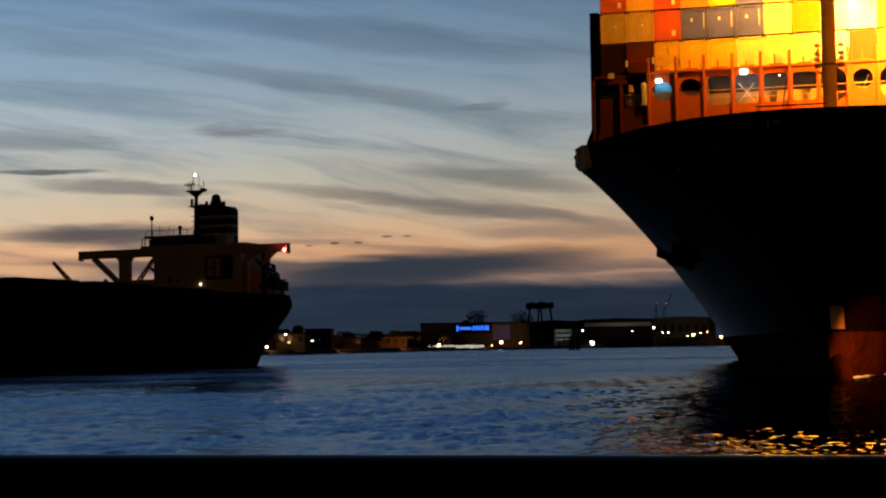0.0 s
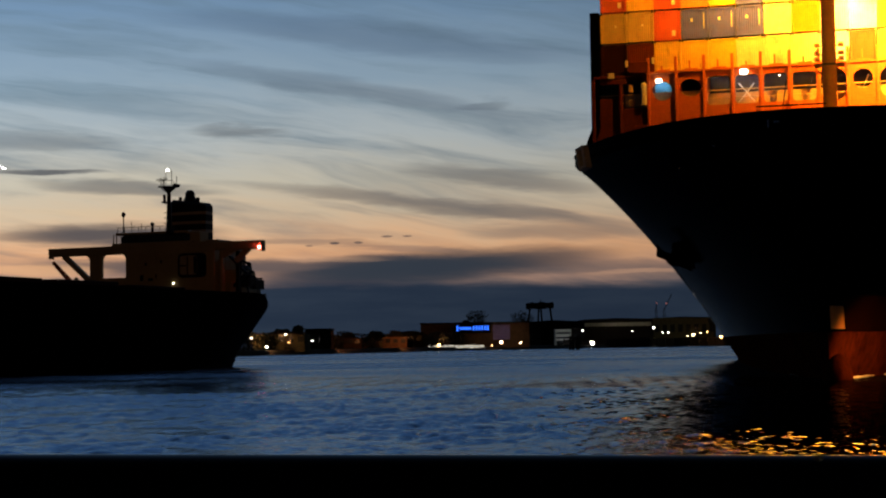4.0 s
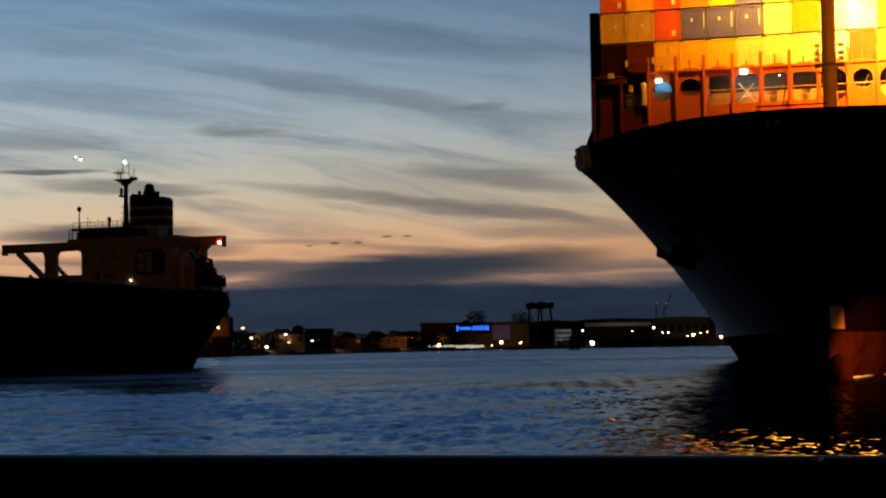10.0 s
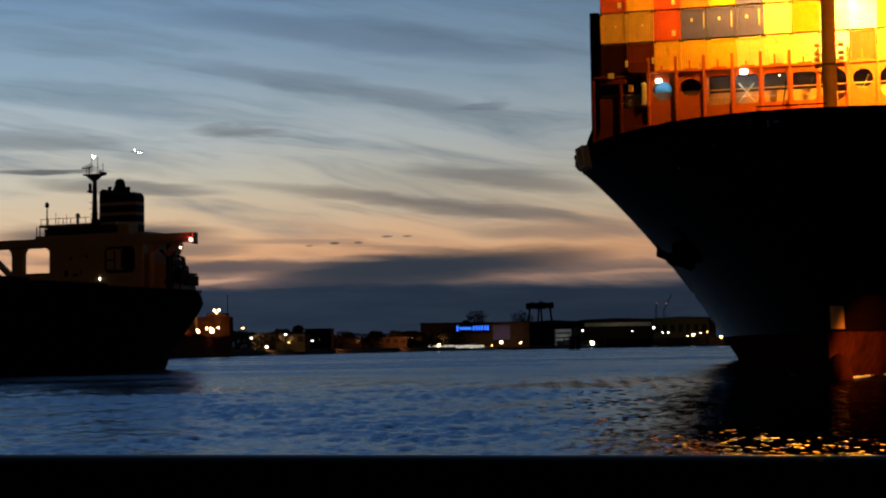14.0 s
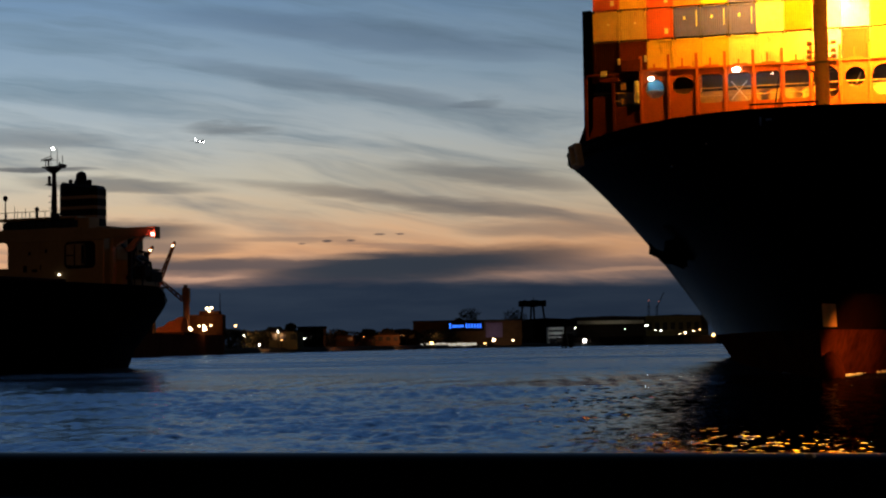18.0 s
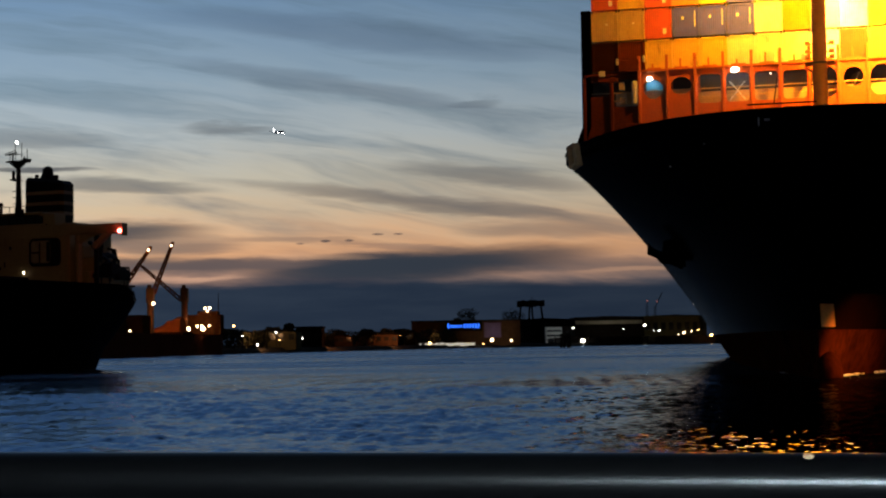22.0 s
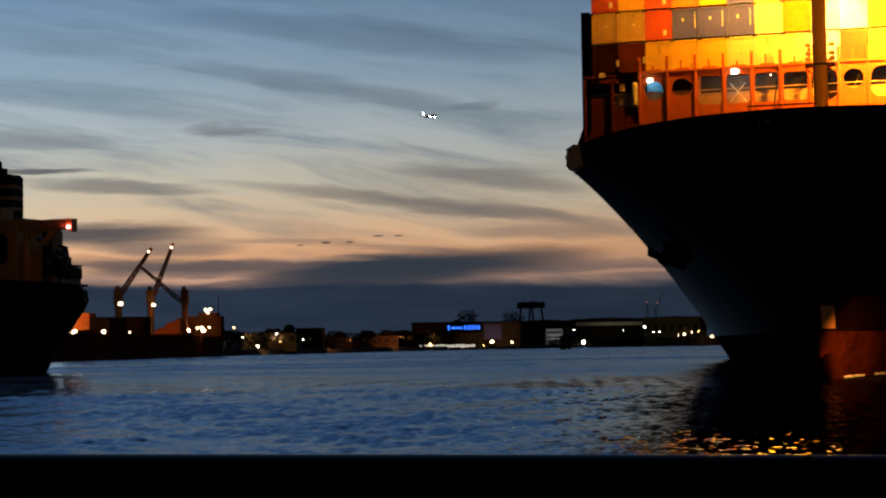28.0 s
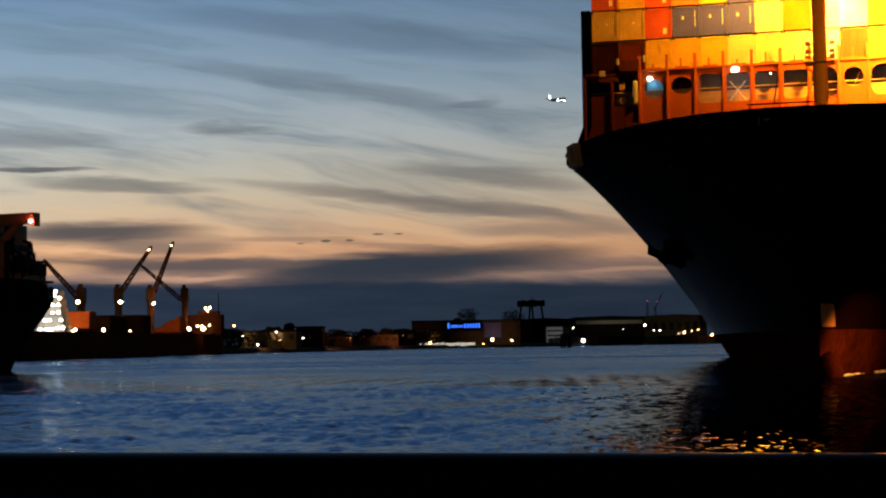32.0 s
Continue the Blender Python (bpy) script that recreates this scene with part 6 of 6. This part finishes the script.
def build_car():
    bm = bmesh.new()
    bx(bm, -0.88, 0.88, -2.15, 2.15, 0.32, 0.92, 0.12)
    body = part("body", bm, car_paint, car)
    bm = bmesh.new()
    vs = bx(bm, -0.78, 0.78, -1.2, 1.5, 0.9, 1.45, 0.0)
    for v in vs:
        if v.co.z > 1.2:
            v.co.x *= 0.82
            v.co.y = v.co.y * 0.68 + 0.1
    part("cabin", bm, glass_dark, car)
    for sx in (-1, 1):
        for y in (-1.35, 1.35):
            bm = bmesh.new()
            tube(bm, (sx * 0.70, y, 0.32), (sx * 0.90, y, 0.32), 0.32, seg=20)
            w = part("wheel", bm, tyre_rubber, car)
        bm = bmesh.new()
        x = sx * 0.62
        for i in range(16):
            a, b = 2 * math.pi * i / 16, 2 * math.pi * (i + 1) / 16
            p = [bm.verts.new((x + 0.115 * math.cos(q), y, 0.70 + 0.115 * math.sin(q))) for q, y in ((a, -2.46), (b, -2.46), (b, -2.14), (a, -2.14))]
            bm.faces.new(p)
        h = part("headlamp", bm, tyre_rubber, car)
        bm = bmesh.new()
        tube(bm, (x, -2.20, 0.70), (x, -2.17, 0.70), 0.10, seg=16)
        part("bulb", bm, glow_head, h, "white headlamp glow")


build_car()

# ---- what moves ----
def motions():
    # bulk carrier: seconds, metres made good along her course from the first moment, small set to the side
    turn = radians(23.0)
    start = Vector((-26.224, 283.952, 0))
    course = radians(21.0)
    ahead_way, port = Vector((-math.sin(course), -math.cos(course), 0)), Vector((math.cos(turn), -math.sin(turn), 0))
    made = [(0, 0.0), (2, 4.6), (3.5, 8.05), (6, 13.8), (9, 20.4), (12, 27.05), (14, 31.6), (17, 38.3), (19, 42.65), (21, 46.8), (23, 51.35), (25, 55.5), (28, 61.95), (30, 66.35), (32, 70.6)]
    rows = []
    for t, s in made:
        p = start + ahead_way * s - port * 20.5
        rows.append((t, Matrix.Translation(p) @ pose(0, 0, 0, 0, 0, -23.0)))
    walk(carrier, rows)
    # airliner: straight approach
    at, speed = Vector((-404.2, 3165.4, 391.6)), Vector((44.47, -63.95, -4.11))
    heading = math.degrees(math.atan2(speed.x, -speed.y))
    walk(plane, [(t, Matrix.Translation(at + speed * (t - 19)) @ pose(0, 0, 0, 3, 0, heading)) for t in (0, 8, 16, 24, 32)])
    # car: along the quay road, swinging round towards the rail and away again
    drive = [(0, 62, -26, 104), (17, 60, -25.5, 104), (19, 44, -21.5, 104), (20.6, 27, -17, 104), (21.3, 11, -13, 108), (21.7, 2.5, -10.4, 150), (22.0, -1.2, -9.8, 188), (22.3, -4.0, -10.2, 150), (22.8, -9.0, -11, 90), (25, -18, -11, 90), (29, -60, -11, 90), (32, -75, -11, 90)]
    walk(car, [(t, Matrix.Translation((x, y, 1.5)) @ pose(0, 0, 0, 0, 0, -h)) for t, x, y, h in drive])
    # the tide carries the ripples
    walk(water, [(t, pose(-0.10 * t, -0.05 * t, 0)) for t in (0, 16, 32)])


motions()
